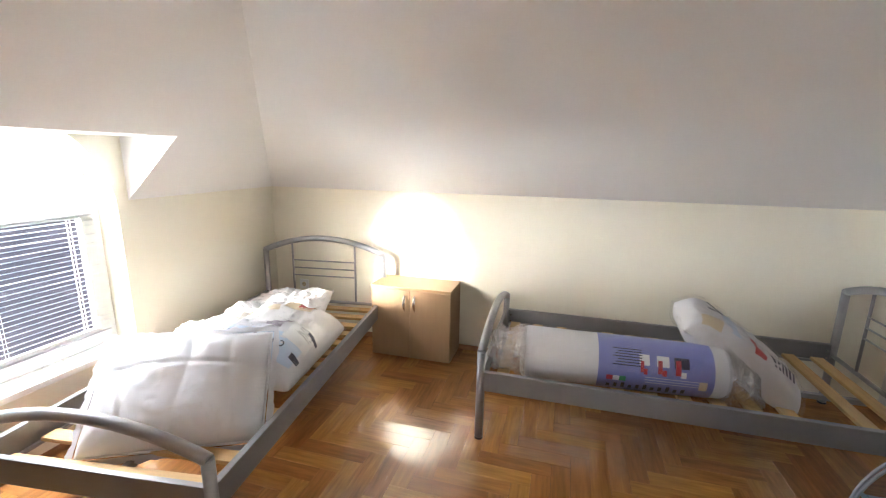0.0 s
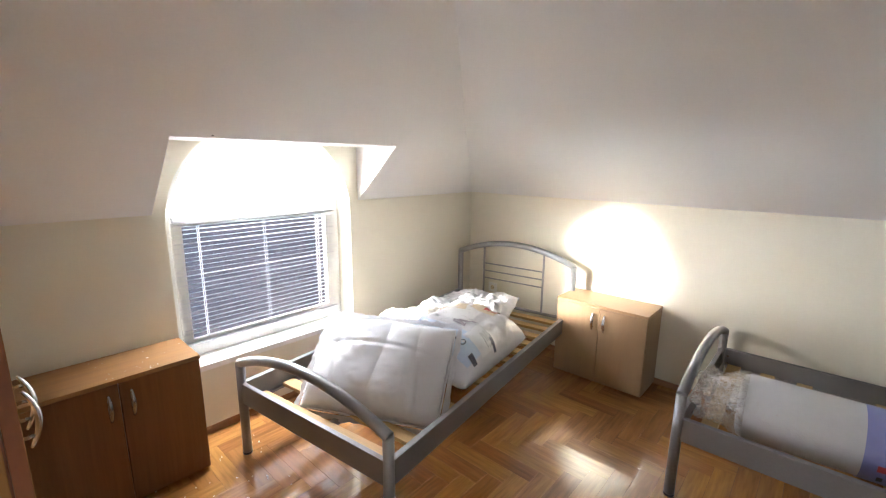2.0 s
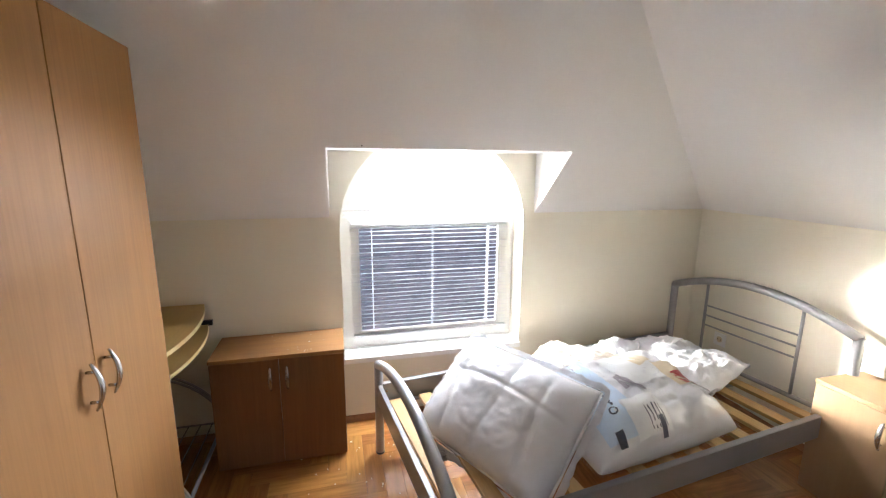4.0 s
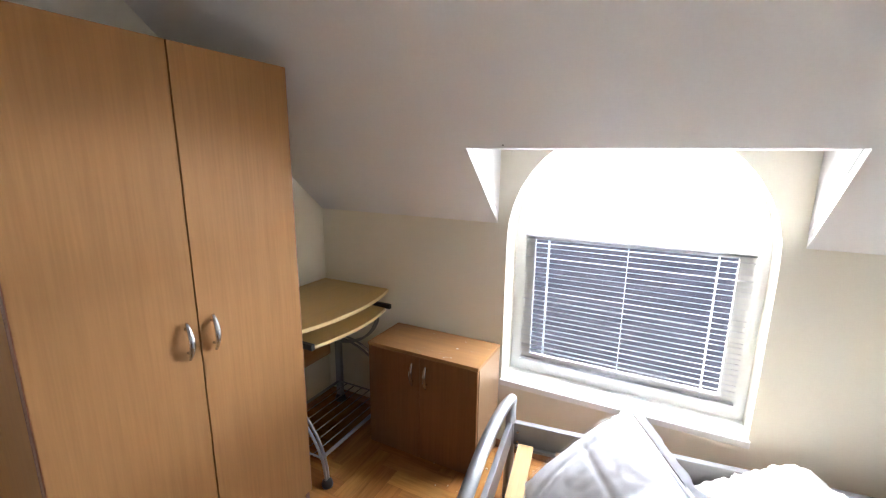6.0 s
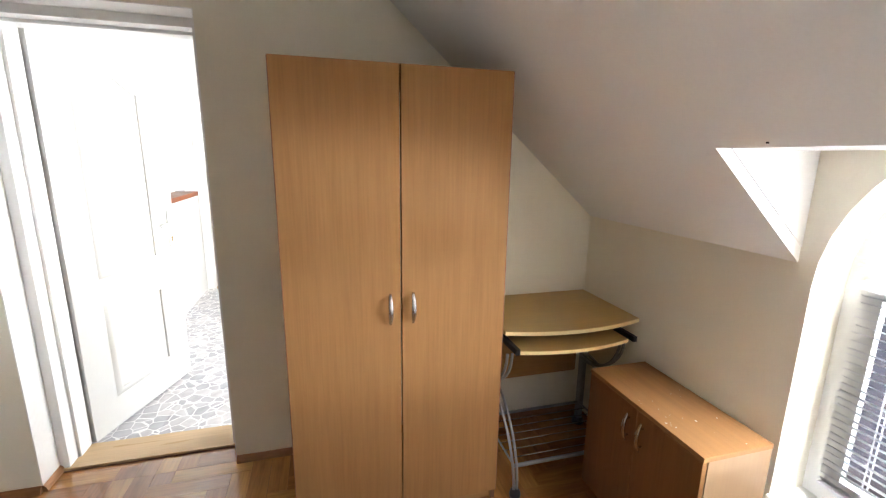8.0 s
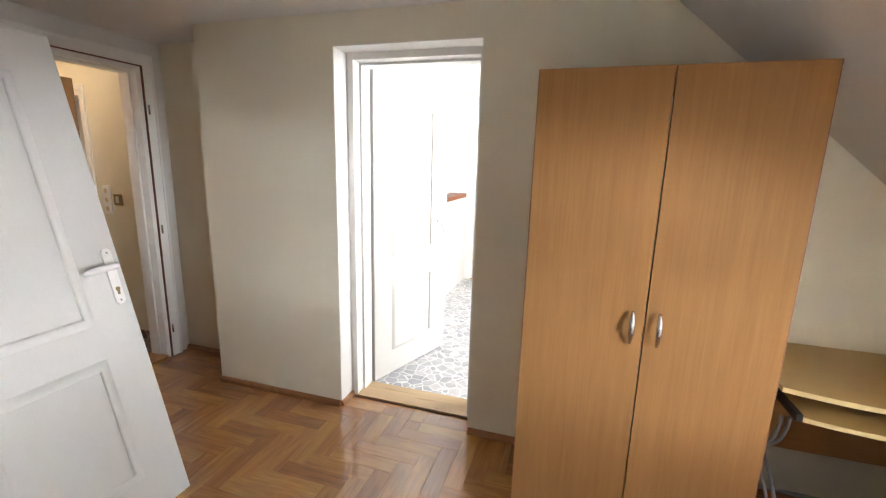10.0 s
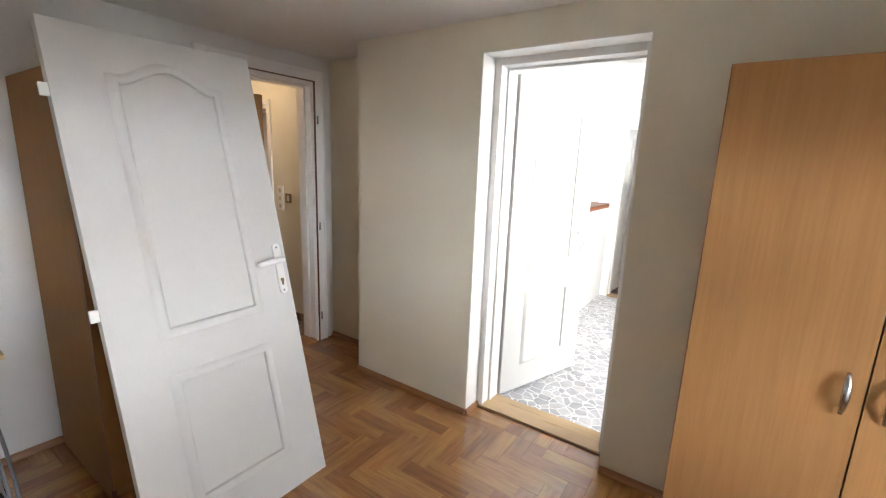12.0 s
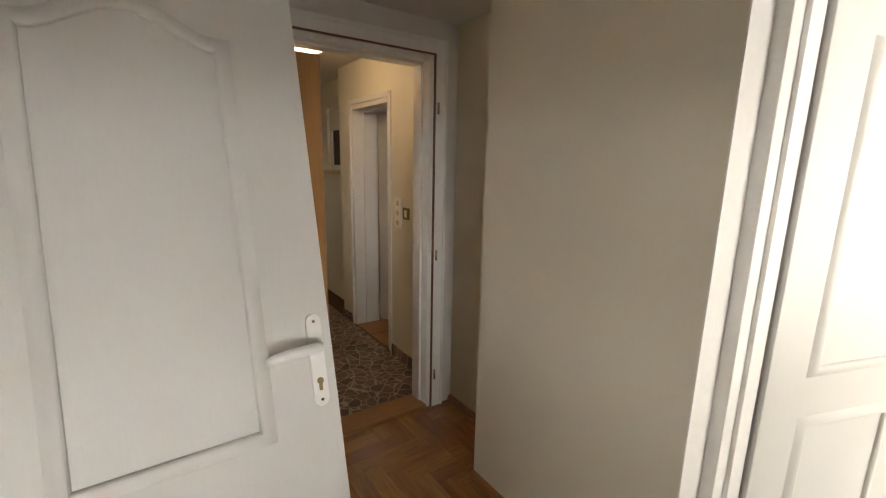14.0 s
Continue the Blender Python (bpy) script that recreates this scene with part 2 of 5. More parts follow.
M_MAUVE = material("mauve_print", (0.36, 0.32, 0.36), 0.4, dark=0.85, coat=0.4)
M_BLIND = material("white_blind_slat", (0.80, 0.80, 0.82), 0.4, dark=0.95)
M_GLASS = glass("window_glass")
bt = M_BLIND.node_tree
thin, blend = bt.nodes.new("ShaderNodeBsdfTranslucent"), bt.nodes.new("ShaderNodeMixShader")
thin.inputs["Color"].default_value = (0.85, 0.85, 0.88, 1)
blend.inputs["Fac"].default_value = 0.5
bt.links.new(bt.nodes["Principled BSDF"].outputs[0], blend.inputs[1])
bt.links.new(thin.outputs[0], blend.inputs[2])
bt.links.new(blend.outputs[0], bt.nodes["Material Output"].inputs["Surface"])
M_BRASS = material("aged_brass_plate", (0.32, 0.24, 0.12), 0.4, metal=0.7, dark=0.8)
M_LAMP = glow("lit_lamp_glass", (1.0, 0.80, 0.52), 1.4)
M_ROOF = material("dark_roof_tiles_outside", (0.16, 0.12, 0.125), 0.8, dark=0.5, scale=1.5, stretch=(1, 1, 5), fine=4)
# emission whitens the view outside; no lamp or real surface glows there
M_HAZE_GLOW = glow("glowing_haze_backdrop", (0.95, 0.97, 1.0), 6)
M_GROUND = material("pale_ground_outside", (0.35, 0.34, 0.33), 0.9, dark=0.8, scale=0.5)


# ---- mesh tools ----
def box(bm, x0, y0, z0, x1, y1, z1, bevel=0.0, m=None):
    made = bmesh.ops.create_cube(bm, size=1)["verts"]
    t = Matrix.Translation(((x0 + x1) / 2, (y0 + y1) / 2, (z0 + z1) / 2)) @ Matrix.Diagonal((abs(x1 - x0), abs(y1 - y0), abs(z1 - z0), 1))
    bmesh.ops.transform(bm, matrix=m @ t if m else t, verts=made)
    if bevel:
        edges = list({e for v in made for e in v.link_edges})
        bmesh.ops.bevel(bm, geom=edges, offset=bevel, segments=2, affect="EDGES", profile=0.6)
    return bm


def tube(bm, pts, r, seg=10, close=False, flat=1.0):
    """A round bar swept along points; flat squeezes it across."""
    pts = [Vector(p) for p in pts]
    rings, side = [], None
    count = len(pts)
    for i, p in enumerate(pts):
        a, b = pts[(i - 1) % count if close else max(i - 1, 0)], pts[(i + 1) % count if close else min(i + 1, count - 1)]
        d = (b - a).normalized()
        if side is None:
            side = d.orthogonal().normalized()
        side = (side - d * side.dot(d)).normalized()
        other = d.cross(side)
        rr = r[i] if isinstance(r, (list, tuple)) else r
        rings.append([bm.verts.new(p + (side * math.cos(k * math.tau / seg) + other * math.sin(k * math.tau / seg) * flat) * rr) for k in range(seg)])
    for i in range(count if close else count - 1):
        one, two = rings[i], rings[(i + 1) % count]
        for k in range(seg):
            bm.faces.new((one[k], one[(k + 1) % seg], two[(k + 1) % seg], two[k])).smooth = True
    if not close:
        bm.faces.new(list(reversed(rings[0])))
        bm.faces.new(rings[-1])
    return bm


def sheet(bm, loops, place, depth):
    """A flat slab from 2D loops (the first the outline, the others holes); place maps 2D to 3D, depth is the slab's thickness as a vector."""
    depth = Vector(depth)
    fronts, edges = [], []
    for loop in loops:
        vs = [bm.verts.new(place(*p)) for p in loop]
        fronts.append(vs)
        edges += [bm.edges.new((vs[i], vs[(i + 1) % len(vs)])) for i in range(len(vs))]
    got = bmesh.ops.triangle_fill(bm, edges=edges, use_beauty=True)
    faces = [g for g in got["geom"] if isinstance(g, bmesh.types.BMFace)]
    back = {v: bm.verts.new(v.co + depth) for vs in fronts for v in vs}
    for f in faces:
        bm.faces.new([back[v] for v in reversed(f.verts)])
    for vs in fronts:
        for i in range(len(vs)):
            a, b = vs[i], vs[(i + 1) % len(vs)]
            bm.faces.new((a, b, back[b], back[a]))
    bmesh.ops.recalc_face_normals(bm, faces=bm.faces)
    return bm


def lathe(bm, profile, seg=20, m=None):
    rings = []
    for r, z in profile:
        rings.append([bm.verts.new((m or Matrix()) @ Vector((r * math.cos(k * math.tau / seg), r * math.sin(k * math.tau / seg), z))) for k in range(seg)])
    for one, two in zip(rings, rings[1:]):
        for k in range(seg):
            bm.faces.new((one[k], one[(k + 1) % seg], two[(k + 1) % seg], two[k])).smooth = True
    bm.faces.new(list(reversed(rings[0])))
    bm.faces.new(rings[-1])
    return bm


def link(name, bm, mat):
    mesh = bpy.data.meshes.new(name)
    bm.to_mesh(mesh)
    bm.free()
    mesh.materials.append(mat)
    return new(name, mesh)


def part(name, bm, mat, parent, label=""):
    ob = link(name, bm, mat)
    ob.parent = parent
    return tagged(ob, label)


def thing(name, m, label, category, group=""):
    ob = new(name)
    ob.empty_display_size = 0.1
    ob.matrix_world = m
    return tagged(ob, label, category, group)


def setting(name, bm, mat, label, category):
    return tagged(link(name, bm, mat), label, category, kind="structure")


def B():
    return bmesh.new()


# ---- plan ----
W, N, S, E, C = -2.165, 3.125, -0.345, 2.065, 2.22   # room faces and ceiling height
KNEE, KW, KN = 1.187, 0.885, 0.63                     # knee wall height and the two roof slopes
RS, JOG = -0.655, 1.44                                # recess wall beside the hall door
BW, BN = W + (C - KNEE) / KW, N - (C - KNEE) / KN     # where the slopes meet the flat ceiling
DX0, DX1 = -0.272, 0.53                               # doorway to the next room
DY0, DY1, DTOP = 0.755, 1.92, 1.528                   # dormer
DXT = W + (DTOP - KNEE) / KW
HY0, HY1 = -0.51, 0.29                                # doorway to the hall


def arch(y0, y1, z0, spring, top, steps=20):
    """An outline with an upright rectangle below and a round arch above, cut off at top."""
    mid, r = (y0 + y1) / 2, (y1 - y0) / 2
    pts = [(y0, z0), (y1, z0)]
    for k in range(steps + 1):
        a = math.pi * k / steps
        pts.append((mid + r * math.cos(a), min(top, spring + r * math.sin(a))))
    return pts


# ---- room shell ----
setting("wall_north", sheet(B(), [[(W - 0.25, -0.1), (E + 0.14, -0.1), (E + 0.14, KNEE), (W - 0.25, KNEE)]], lambda a, b: (a, N, b), (0, 0.25, 0)), M_WALL, "cream painted knee wall under the roof slope", "wall")
west = [(S - 0.31, -0.1), (N + 0.25, -0.1), (N + 0.25, KNEE), (DY1 + 0.25, KNEE), (DY1 + 0.25, 1.9), (DY0 - 0.25, 1.9), (DY0 - 0.25, KNEE), (S - 0.31, KNEE)]
setting("wall_west", sheet(B(), [west, arch(0.805, 1.855, 0.385, 1.12, 1.66)], lambda a, b: (W, a, b), (-0.3, 0, 0)), M_WALL, "cream painted knee wall with an arched dormer window", "wall")
south = [(W, -0.1), (DX0, -0.1), (DX0, 2.06), (DX1, 2.06), (DX1, -0.1), (JOG, -0.1), (JOG, C), (BW, C), (W, KNEE)]
setting("wall_south", sheet(B(), [south], lambda a, b: (a, S, b), (0, RS - S, 0)), M_WALL, "cream painted wall with a doorway to the next room", "wall")
setting("wall_recess", sheet(B(), [[(JOG - 0.3, -0.1), (E, -0.1), (E, C), (JOG - 0.3, C)]], lambda a, b: (a, RS, b), (0, -0.15, 0)), M_WALL, "cream painted wall of the recess beside the hall door", "wall")
east = [(RS - 0.15, -0.1), (HY0, -0.1), (HY0, 2.06), (HY1, 2.06), (HY1, -0.1), (N + 0.25, -0.1), (N + 0.25, KNEE), (BN, C), (RS - 0.15, C)]
setting("wall_east", sheet(B(), [east], lambda a, b: (E, a, b), (0.14, 0, 0)), M_WHITE_WALL, "off-white painted wall with the doorway to the hall", "wall")

roof_w = [(W, S - 0.31), (BW, S - 0.31), (BW, BN), (W, N), (W, DY1), (DXT, DY1), (DXT, DY0), (W, DY0)]
setting("ceiling_slope_west", sheet(B(), [roof_w], lambda a, b: (a, b, KNEE + KW * (a - W)), (-0.12, 0, 0.14)), M_CEIL, "white painted roof slope with the dormer cut into it", "ceiling")
setting("ceiling_slope_north", sheet(B(), [[(W, N), (BW, BN), (E, BN), (E, N)]], lambda a, b: (a, b, KNEE + KN * (N - b)), (0, 0.1, 0.16)), M_CEIL, "white painted roof slope over the beds", "ceiling")
setting("ceiling", sheet(B(), [[(BW, S), (JOG, S), (JOG, RS), (E, RS), (E, BN), (BW, BN)]], lambda a, b: (a, b, C), (0, 0, 0.15)), M_CEIL, "flat white painted ceiling", "ceiling")
cheek = [(W, KNEE + 0.05), (DXT - 0.03, DTOP + 0.022), (DXT - 0.03, DTOP + 0.12), (W, DTOP + 0.12)]
for y, d in ((DY0 + 0.003, -0.12), (DY1 - 0.003, 0.12)):
    setting("dormer_cheek", sheet(B(), [cheek], lambda a, b: (a, y, b), (0, d, 0)), M_CEIL, "white painted side of the dormer", "wall")
setting("dormer_ceiling", box(B(), W, DY0 + 0.003, DTOP, DXT - 0.001, DY1 - 0.003, DTOP + 0.06), M_CEIL, "white painted soffit of the dormer", "ceiling")

# ---- skirting ----
def skirting(x0, y0, x1, y1, name="baseboard"):
    """A rounded skirting strip along a wall, on its room side (to the left of the way)."""
    d = Vector((x1 - x0, y1 - y0, 0))
    n = Vector((-d.y, d.x, 0)).normalized()
    m = Matrix.Translation((x0, y0, 0)) @ Matrix(((d.x / d.length, n.x, 0, 0), (d.y / d.length, n.y, 0, 0), (0, 0, 1, 0), (0, 0, 0, 1)))
    prof = [(0, 0), (0.020, 0), (0.020, 0.010), (0.015, 0.022), (0.006, 0.031), (0, 0.033)]
    bm = sheet(B(), [prof], lambda a, b: m @ Vector((0, a, b)), m.to_3x3() @ Vector((d.length, 0, 0)))
    return setting(name, bm, M_SKIRT, "varnished brown wooden skirting strip", "skirting")


skirting(E, N, W, N)
skirting(W, N, W, S)
skirting(W, S, DX0 - 0.0, S)
skirting(DX1, S, JOG, S)
skirting(DX1, S - 0.135, DX1, S)
skirting(JOG, S, JOG, RS)
skirting(JOG, RS, E, RS)
skirting(E, HY1 + 0.075, E, N)

# ---- dormer window ----
def arched_window():
    w = tagged(new("window_1"), "white plastic arched dormer window with a dusty frame", "window", kind="structure")
    outline = arch(0.805, 1.855, 0.385, 1.12, 1.66)
    low = [(0.885, 0.465), (1.775, 0.465), (1.775, 1.125), (0.885, 1.125)]
    high = arch(0.875, 1.785, 1.235, 1.14, 1.66)
    high = [(0.875, 1.235), (1.785, 1.235)] + [p for p in high[2:] if p[1] > 1.245]
    part("window_frame", sheet(B(), [outline, low, high], lambda a, b: (-2.315, a, b), (-0.06, 0, 0)), M_PVC, w)
    sash = [(0.86, 0.44), (1.80, 0.44), (1.80, 1.15), (0.86, 1.15)]
    inner = [(0.91, 0.49), (1.75, 0.49), (1.75, 1.10), (0.91, 1.10)]
    part("sash", sheet(B(), [sash, inner], lambda a, b: (-2.300, a, b), (-0.012, 0, 0)), M_PVC, w)
    bm = B()
    for z in (1.165, 1.19, 1.212):
        box(bm, -2.315, 0.83, z - 0.003, -2.309, 1.83, z + 0.003, 0.001)
    part("transom_ribs", bm, M_PVC, w)
    pane = part("pane", box(B(), -2.352, 0.88, 0.46, -2.346, 1.78, 1.13), M_GLASS, w)
    pane.visible_shadow = False
    pane = part("pane", sheet(B(), [high], lambda a, b: (-2.346, a, b), (-0.005, 0, 0)), M_GLASS, w)
    pane.visible_shadow = False
    part("window_sill", box(B(), -2.315, 0.80, 0.355, W + 0.012, 1.862, 0.387, 0.004), M_PVC, w, "white dusty inner window sill")


arched_window()


def venetian_blind():
    b = thing("venetian_blind", pose(-2.285, 1.335, 0.47), "white aluminium venetian blind with open slats over the window", "blind")
    half, count, step = 0.472, 27, 0.0245
    part("headrail", box(B(), -0.014, -half, 0.655, 0.014, half, 0.682, 0.003), M_BLIND, b)
    part("bottom_rail", box(B(), -0.012, -half, -0.012, 0.012, half, -0.002, 0.003), M_BLIND, b)
    bm = B()
    prof = [(-0.0125, -0.0012), (-0.006, 0.0012), (0.0, 0.0018), (0.006, 0.0012), (0.0125, -0.0012)]
    for y in (-half, half):
        for p in prof:
            bm.verts.new((p[0], y, p[1]))
    bm.verts.ensure_lookup_table()
    for k in range(4):
        bm.faces.new((bm.verts[k], bm.verts[k + 1], bm.verts[k + 6], bm.verts[k + 5])).smooth = True
    bmesh.ops.solidify(bm, geom=bm.faces[:], thickness=0.0006)
    first = part("slat", bm, M_BLIND, b)
    rnd = random.Random(4)
    for k in range(count):
        s = first if k == 0 else new("slat", first.data)
        s.parent = b
        s.matrix_basis = pose(0, 0, 0.006 + k * step, 0, -13 + rnd.choice((rnd.uniform(-3, 3), rnd.uniform(-3, 3), rnd.uniform(-12, 8))), rnd.uniform(-0.15, 0.15)) @ pose(0, 0, 0, rnd.choice((0.0, rnd.uniform(-0.3, 0.3), rnd.uniform(-0.7, 0.7))))
    for y, h in ((-0.355, 0.0022), (0.0, 0.0009), (0.345, 0.0022)):
        part("ladder_tape", box(B(), 0.0125, y - h, -0.005, 0.0133, y + h, 0.66), M_BLIND, b)
        part("ladder_tape", box(B(), -0.0133, y - h, -0.005, -0.0125, y + h, 0.66), M_BLIND, b)


venetian_blind()


# ---- doorways ----
def door_frame(name, label, opening, height, depth0, depth1, axis, casing=0.0):
    """Lining boards round an opening; axis says along which way the opening runs."""
    f = tagged(new(name), label, "door frame", kind="structure")
    put = (lambda a, d, z: (a, d, z)) if axis == "x" else (lambda a, d, z: (d, a, z))
    a0, a1 = opening
    for nm, lo, hi, z0, z1 in (("jamb", a0, a0 + 0.042, 0, height), ("jamb", a1 - 0.042, a1, 0, height), ("head", a0 + 0.042, a1 - 0.042, height - 0.042, height)):
        p, q = put(lo, depth0, z0), put(hi, depth1, z1)
        part(nm, box(B(), *[min(i, j) for i, j in zip(p, q)], *[max(i, j) for i, j in zip(p, q)], 0.003), M_TRIM, f)
    for nm, lo, hi, z0, z1 in (("stop_bead", a0 + 0.042, a0 + 0.056, 0, height - 0.042), ("stop_bead", a1 - 0.056, a1 - 0.042, 0, height - 0.042), ("stop_bead", a0 + 0.056, a1 - 0.056, height - 0.056, height - 0.042)):
        mid = depth0 + (depth1 - depth0) * 0.42
        p, q = put(lo, mid, z0), put(hi, depth1, z1)
        part(nm, box(B(), *[min(i, j) for i, j in zip(p, q)], *[max(i, j) for i, j in zip(p, q)], 0.002), M_TRIM, f)
    return f


door_frame("door_frame_1", "white painted wooden door lining set back in the wall", (DX0, DX1), 2.06, S - 0.135, RS, "x")
for x0, x1, z0, z1 in ((DX0, DX0 + 0.004, 0.0, 2.06), (DX1 - 0.004, DX1, 0.0, 2.06), (DX0 + 0.004, DX1 - 0.004, 2.056, 2.06)):
    setting("door_reveal", box(B(), x0, S - 0.134, z0, x1, S - 0.001, z1), M_TRIM, "white painted plaster reveal of the doorway", "wall")
setting("threshold_1", box(B(), DX0 + 0.0, S - 0.125, 0.0, DX1 - 0.0, RS + 0.0, 0.014, 0.003), M_SILLWOOD, "varnished wooden threshold board", "threshold")
setting("threshold_gap_1", box(B(), DX0, S - 0.1255, -0.002, DX1, S - 0.118, 0.0012), M_EDGE, "dark gap strip along the threshold", "threshold")
f2 = door_frame("door_frame_2", "white painted wooden door frame with casing and hinge pins", (HY0, HY1), 2.06, E, E + 0.14, "y")
for y0, y1, z0, z1 in ((HY0 - 0.07, HY0 + 0.008, 0, 2.125), (HY1 - 0.008, HY1 + 0.07, 0, 2.125), (HY0 + 0.008, HY1 - 0.008, 2.052, 2.125)):
    part("casing", box(B(), E - 0.016, y0, z0, E - 0.002, y1, z1, 0.004), M_TRIM, f2)
    part("casing_bead", box(B(), E - 0.022, y0 + 0.012 if z0 else y0 + 0.05 * (y0 > 0) + 0.004, z0 + (0.05 if z0 else 0), E - 0.0155, y1 - 0.012 if z0 else y0 + 0.05 * (y0 > 0) + 0.02, z1 - 0.004, 0.003), M_TRIM, f2)
part("rebate", box(B(), E - 0.0165, HY0 + 0.008, 2.045, E + 0.02, HY1 - 0.008, 2.0515), M_EDGE, f2, "dark rebate of the door frame")
part("rebate", box(B(), E - 0.0165, HY0 + 0.0085, 0, E + 0.02, HY0 + 0.013, 2.045), M_EDGE, f2, "dark rebate of the door frame")
for z in (0.22, 0.965, 1.775):
    part("hinge_pin", tube(B(), [(E - 0.024, HY0 - 0.004, z - 0.03), (E - 0.024, HY0 - 0.004, z + 0.03)], 0.006, 10), M_CHROME, f2)
setting("threshold_2", box(B(), E - 0.01, HY0 + 0.042, 0.0, E + 0.15, HY1 - 0.042, 0.022, 0.003), M_OAKSILL, "varnished wooden threshold board", "threshold")


MOULD = ((-0.024, -0.001), (-0.020, 0.0016), (-0.010, 0.0085), (0.002, 0.0125), (0.012, 0.0120), (0.0155, 0.0085), (0.017, -0.001))


def panel_door(m, label, width=0.75, handle=True, hinges=True):
    """A pressed panel door with an arched upper panel; local x across from the hinges to the lock edge, z up, the face towards -y."""
    d = thing("door", m, label, "door")
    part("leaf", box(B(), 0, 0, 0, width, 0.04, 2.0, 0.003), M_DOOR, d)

    def bead(loop):
        """A pressed moulding: a soft outer slope, a crown, and a sharp step down inside."""
        bm = B()
        count = len(loop)
        rows = []
        for i, (x, z) in enumerate(loop):
            p = Vector((x, z))
            one, two = (p - Vector(loop[i - 1])).normalized(), (Vector(loop[(i + 1) % count]) - p).normalized()
            mid = Vector((one.y + two.y, -one.x - two.x))
            mid = mid / max(0.5, 0.5 * mid.length_squared)
            rows.append([bm.verts.new((x + mid.x * o, -h, z + mid.y * o)) for o, h in MOULD])
        for i in range(count):
            one, two = rows[i], rows[(i + 1) % count]
            for k in range(len(MOULD) - 1):
                bm.faces.new((one[k], one[k + 1], two[k + 1], two[k])).smooth = k < 4
        bmesh.ops.recalc_face_normals(bm, faces=bm.faces[:])
        return part("panel_moulding", bm, M_DOOR, d)

    x0, x1 = 0.185, width - 0.185
    curve = [(x0, 1.815)]
    for k in range(1, 24):
        u = k / 24
        curve.append((x0 + (x1 - x0) * u, 1.815 + 0.07 * (0.5 - 0.5 * math.cos(math.tau * min(1, max(0, (u - 0.06) / 0.88)))) ** 0.8))
    bead([(x0, 0.857)] + [(x0, 0.857 + 0.958 * k / 10) for k in range(1, 10)] + curve + [(x1, 1.815 - 0.958 * k / 10) for k in range(0, 10)] + [(x1, 0.857)] + [(x1 - (x1 - x0) * k / 6, 0.857) for k in range(1, 6)])
    bead([(x0, 0.19), (x0, 0.43), (x0, 0.672), ((x0 + x1) / 2, 0.672), (x1, 0.672), (x1, 0.43), (x1, 0.19), ((x0 + x1) / 2, 0.19)])
    if handle:
        plate = B()
        kx = width - 0.045
        out = [(kx + 0.019 * math.cos(a), 1.112 + 0.019 * math.sin(a)) for a in [math.pi * k / 10 for k in range(11)]] + [(kx + 0.019 * math.cos(a), 0.910 + 0.019 * math.sin(a)) for a in [math.pi + math.pi * k / 10 for k in range(11)]]
        sheet(plate, [out], lambda a, b: (a, -0.009, b), (0, 0.009, 0))
        h = part("handle_plate", plate, M_TRIM, d, "white plastic handle plate")
        tube_pts = [(kx, -0.008, 1.05), (kx, -0.035, 1.05), (kx - 0.005, -0.05, 1.05), (kx - 0.025, -0.055, 1.05), (kx - 0.075, -0.055, 1.049), (kx - 0.115, -0.052, 1.044), (kx - 0.132, -0.046, 1.040)]
        part("lever", tube(B(), tube_pts, [0.011, 0.011, 0.013, 0.013, 0.013, 0.012, 0.009], 10), M_TRIM, h, "white lever handle")
        part("lock_cylinder", box(tube(B(), [(kx, -0.013, 0.957), (kx, -0.004, 0.957)], 0.0085, 14), kx - 0.0045, -0.0125, 0.932, kx + 0.0045, -0.004, 0.957, 0.002), M_BRASS, h, "brass key cylinder")
        for z in (1.112, 0.908):
            part("screw", tube(B(), [(kx, -0.0105, z), (kx, -0.006, z)], 0.004, 8), M_CHROME, h)
    part("lock_forend", box(B(), width - 0.001, 0.012, 0.92, width + 0.0015, 0.028, 1.12, 0.0005), M_CHROME, d)
    if hinges:
        for z in (0.977, 1.753, 0.24):
            part("hinge", box(B(), -0.026, 0.004, z - 0.022, 0.002, 0.018, z + 0.022, 0.004), M_TRIM, d, "white painted hinge")
    return d


# the unhung hall door leans on the wardrobe; the next room's door stands open
lean = math.degrees(math.atan2(0.501, 1.938))
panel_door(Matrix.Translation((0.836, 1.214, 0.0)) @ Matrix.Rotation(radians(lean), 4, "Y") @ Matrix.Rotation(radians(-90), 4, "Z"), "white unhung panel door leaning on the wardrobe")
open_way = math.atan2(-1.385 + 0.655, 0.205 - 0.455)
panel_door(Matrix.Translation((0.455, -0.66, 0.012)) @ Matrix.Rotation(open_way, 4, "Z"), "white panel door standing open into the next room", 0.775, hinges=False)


# ---- bow handle ----
def bow(parent, x, y, z, length, out, mat=None, r=0.0047, name="handle"):
    """A bowed bar on two short pegs, centred at x, y, z, standing out by the vector out."""
    a, o = Vector((0, 0, 1)), Vector(out)
    p = Vector((x, y, z))
    pts, radii = [], []
    for k in range(13):
        u = k / 6 - 1
        pts.append(p + a * length * 0.5 * u + o * (1 - 0.62 * u * u))
        radii.append(r * (1.25 - 0.7 * u * u))
    bm = tube(B(), pts, radii, 10)
    for v in bm.verts:
        v.co.x = x + (v.co.x - x) * 1.7
    for u in (-0.64, 0.64):
        tube(bm, [p + a * length * 0.5 * u, p + a * length * 0.5 * u + o * (1 - 0.62 * u * u)], r * 0.85, 8)
    return part(name, bm, mat or M_CHROME, parent, "brushed metal bow handle")


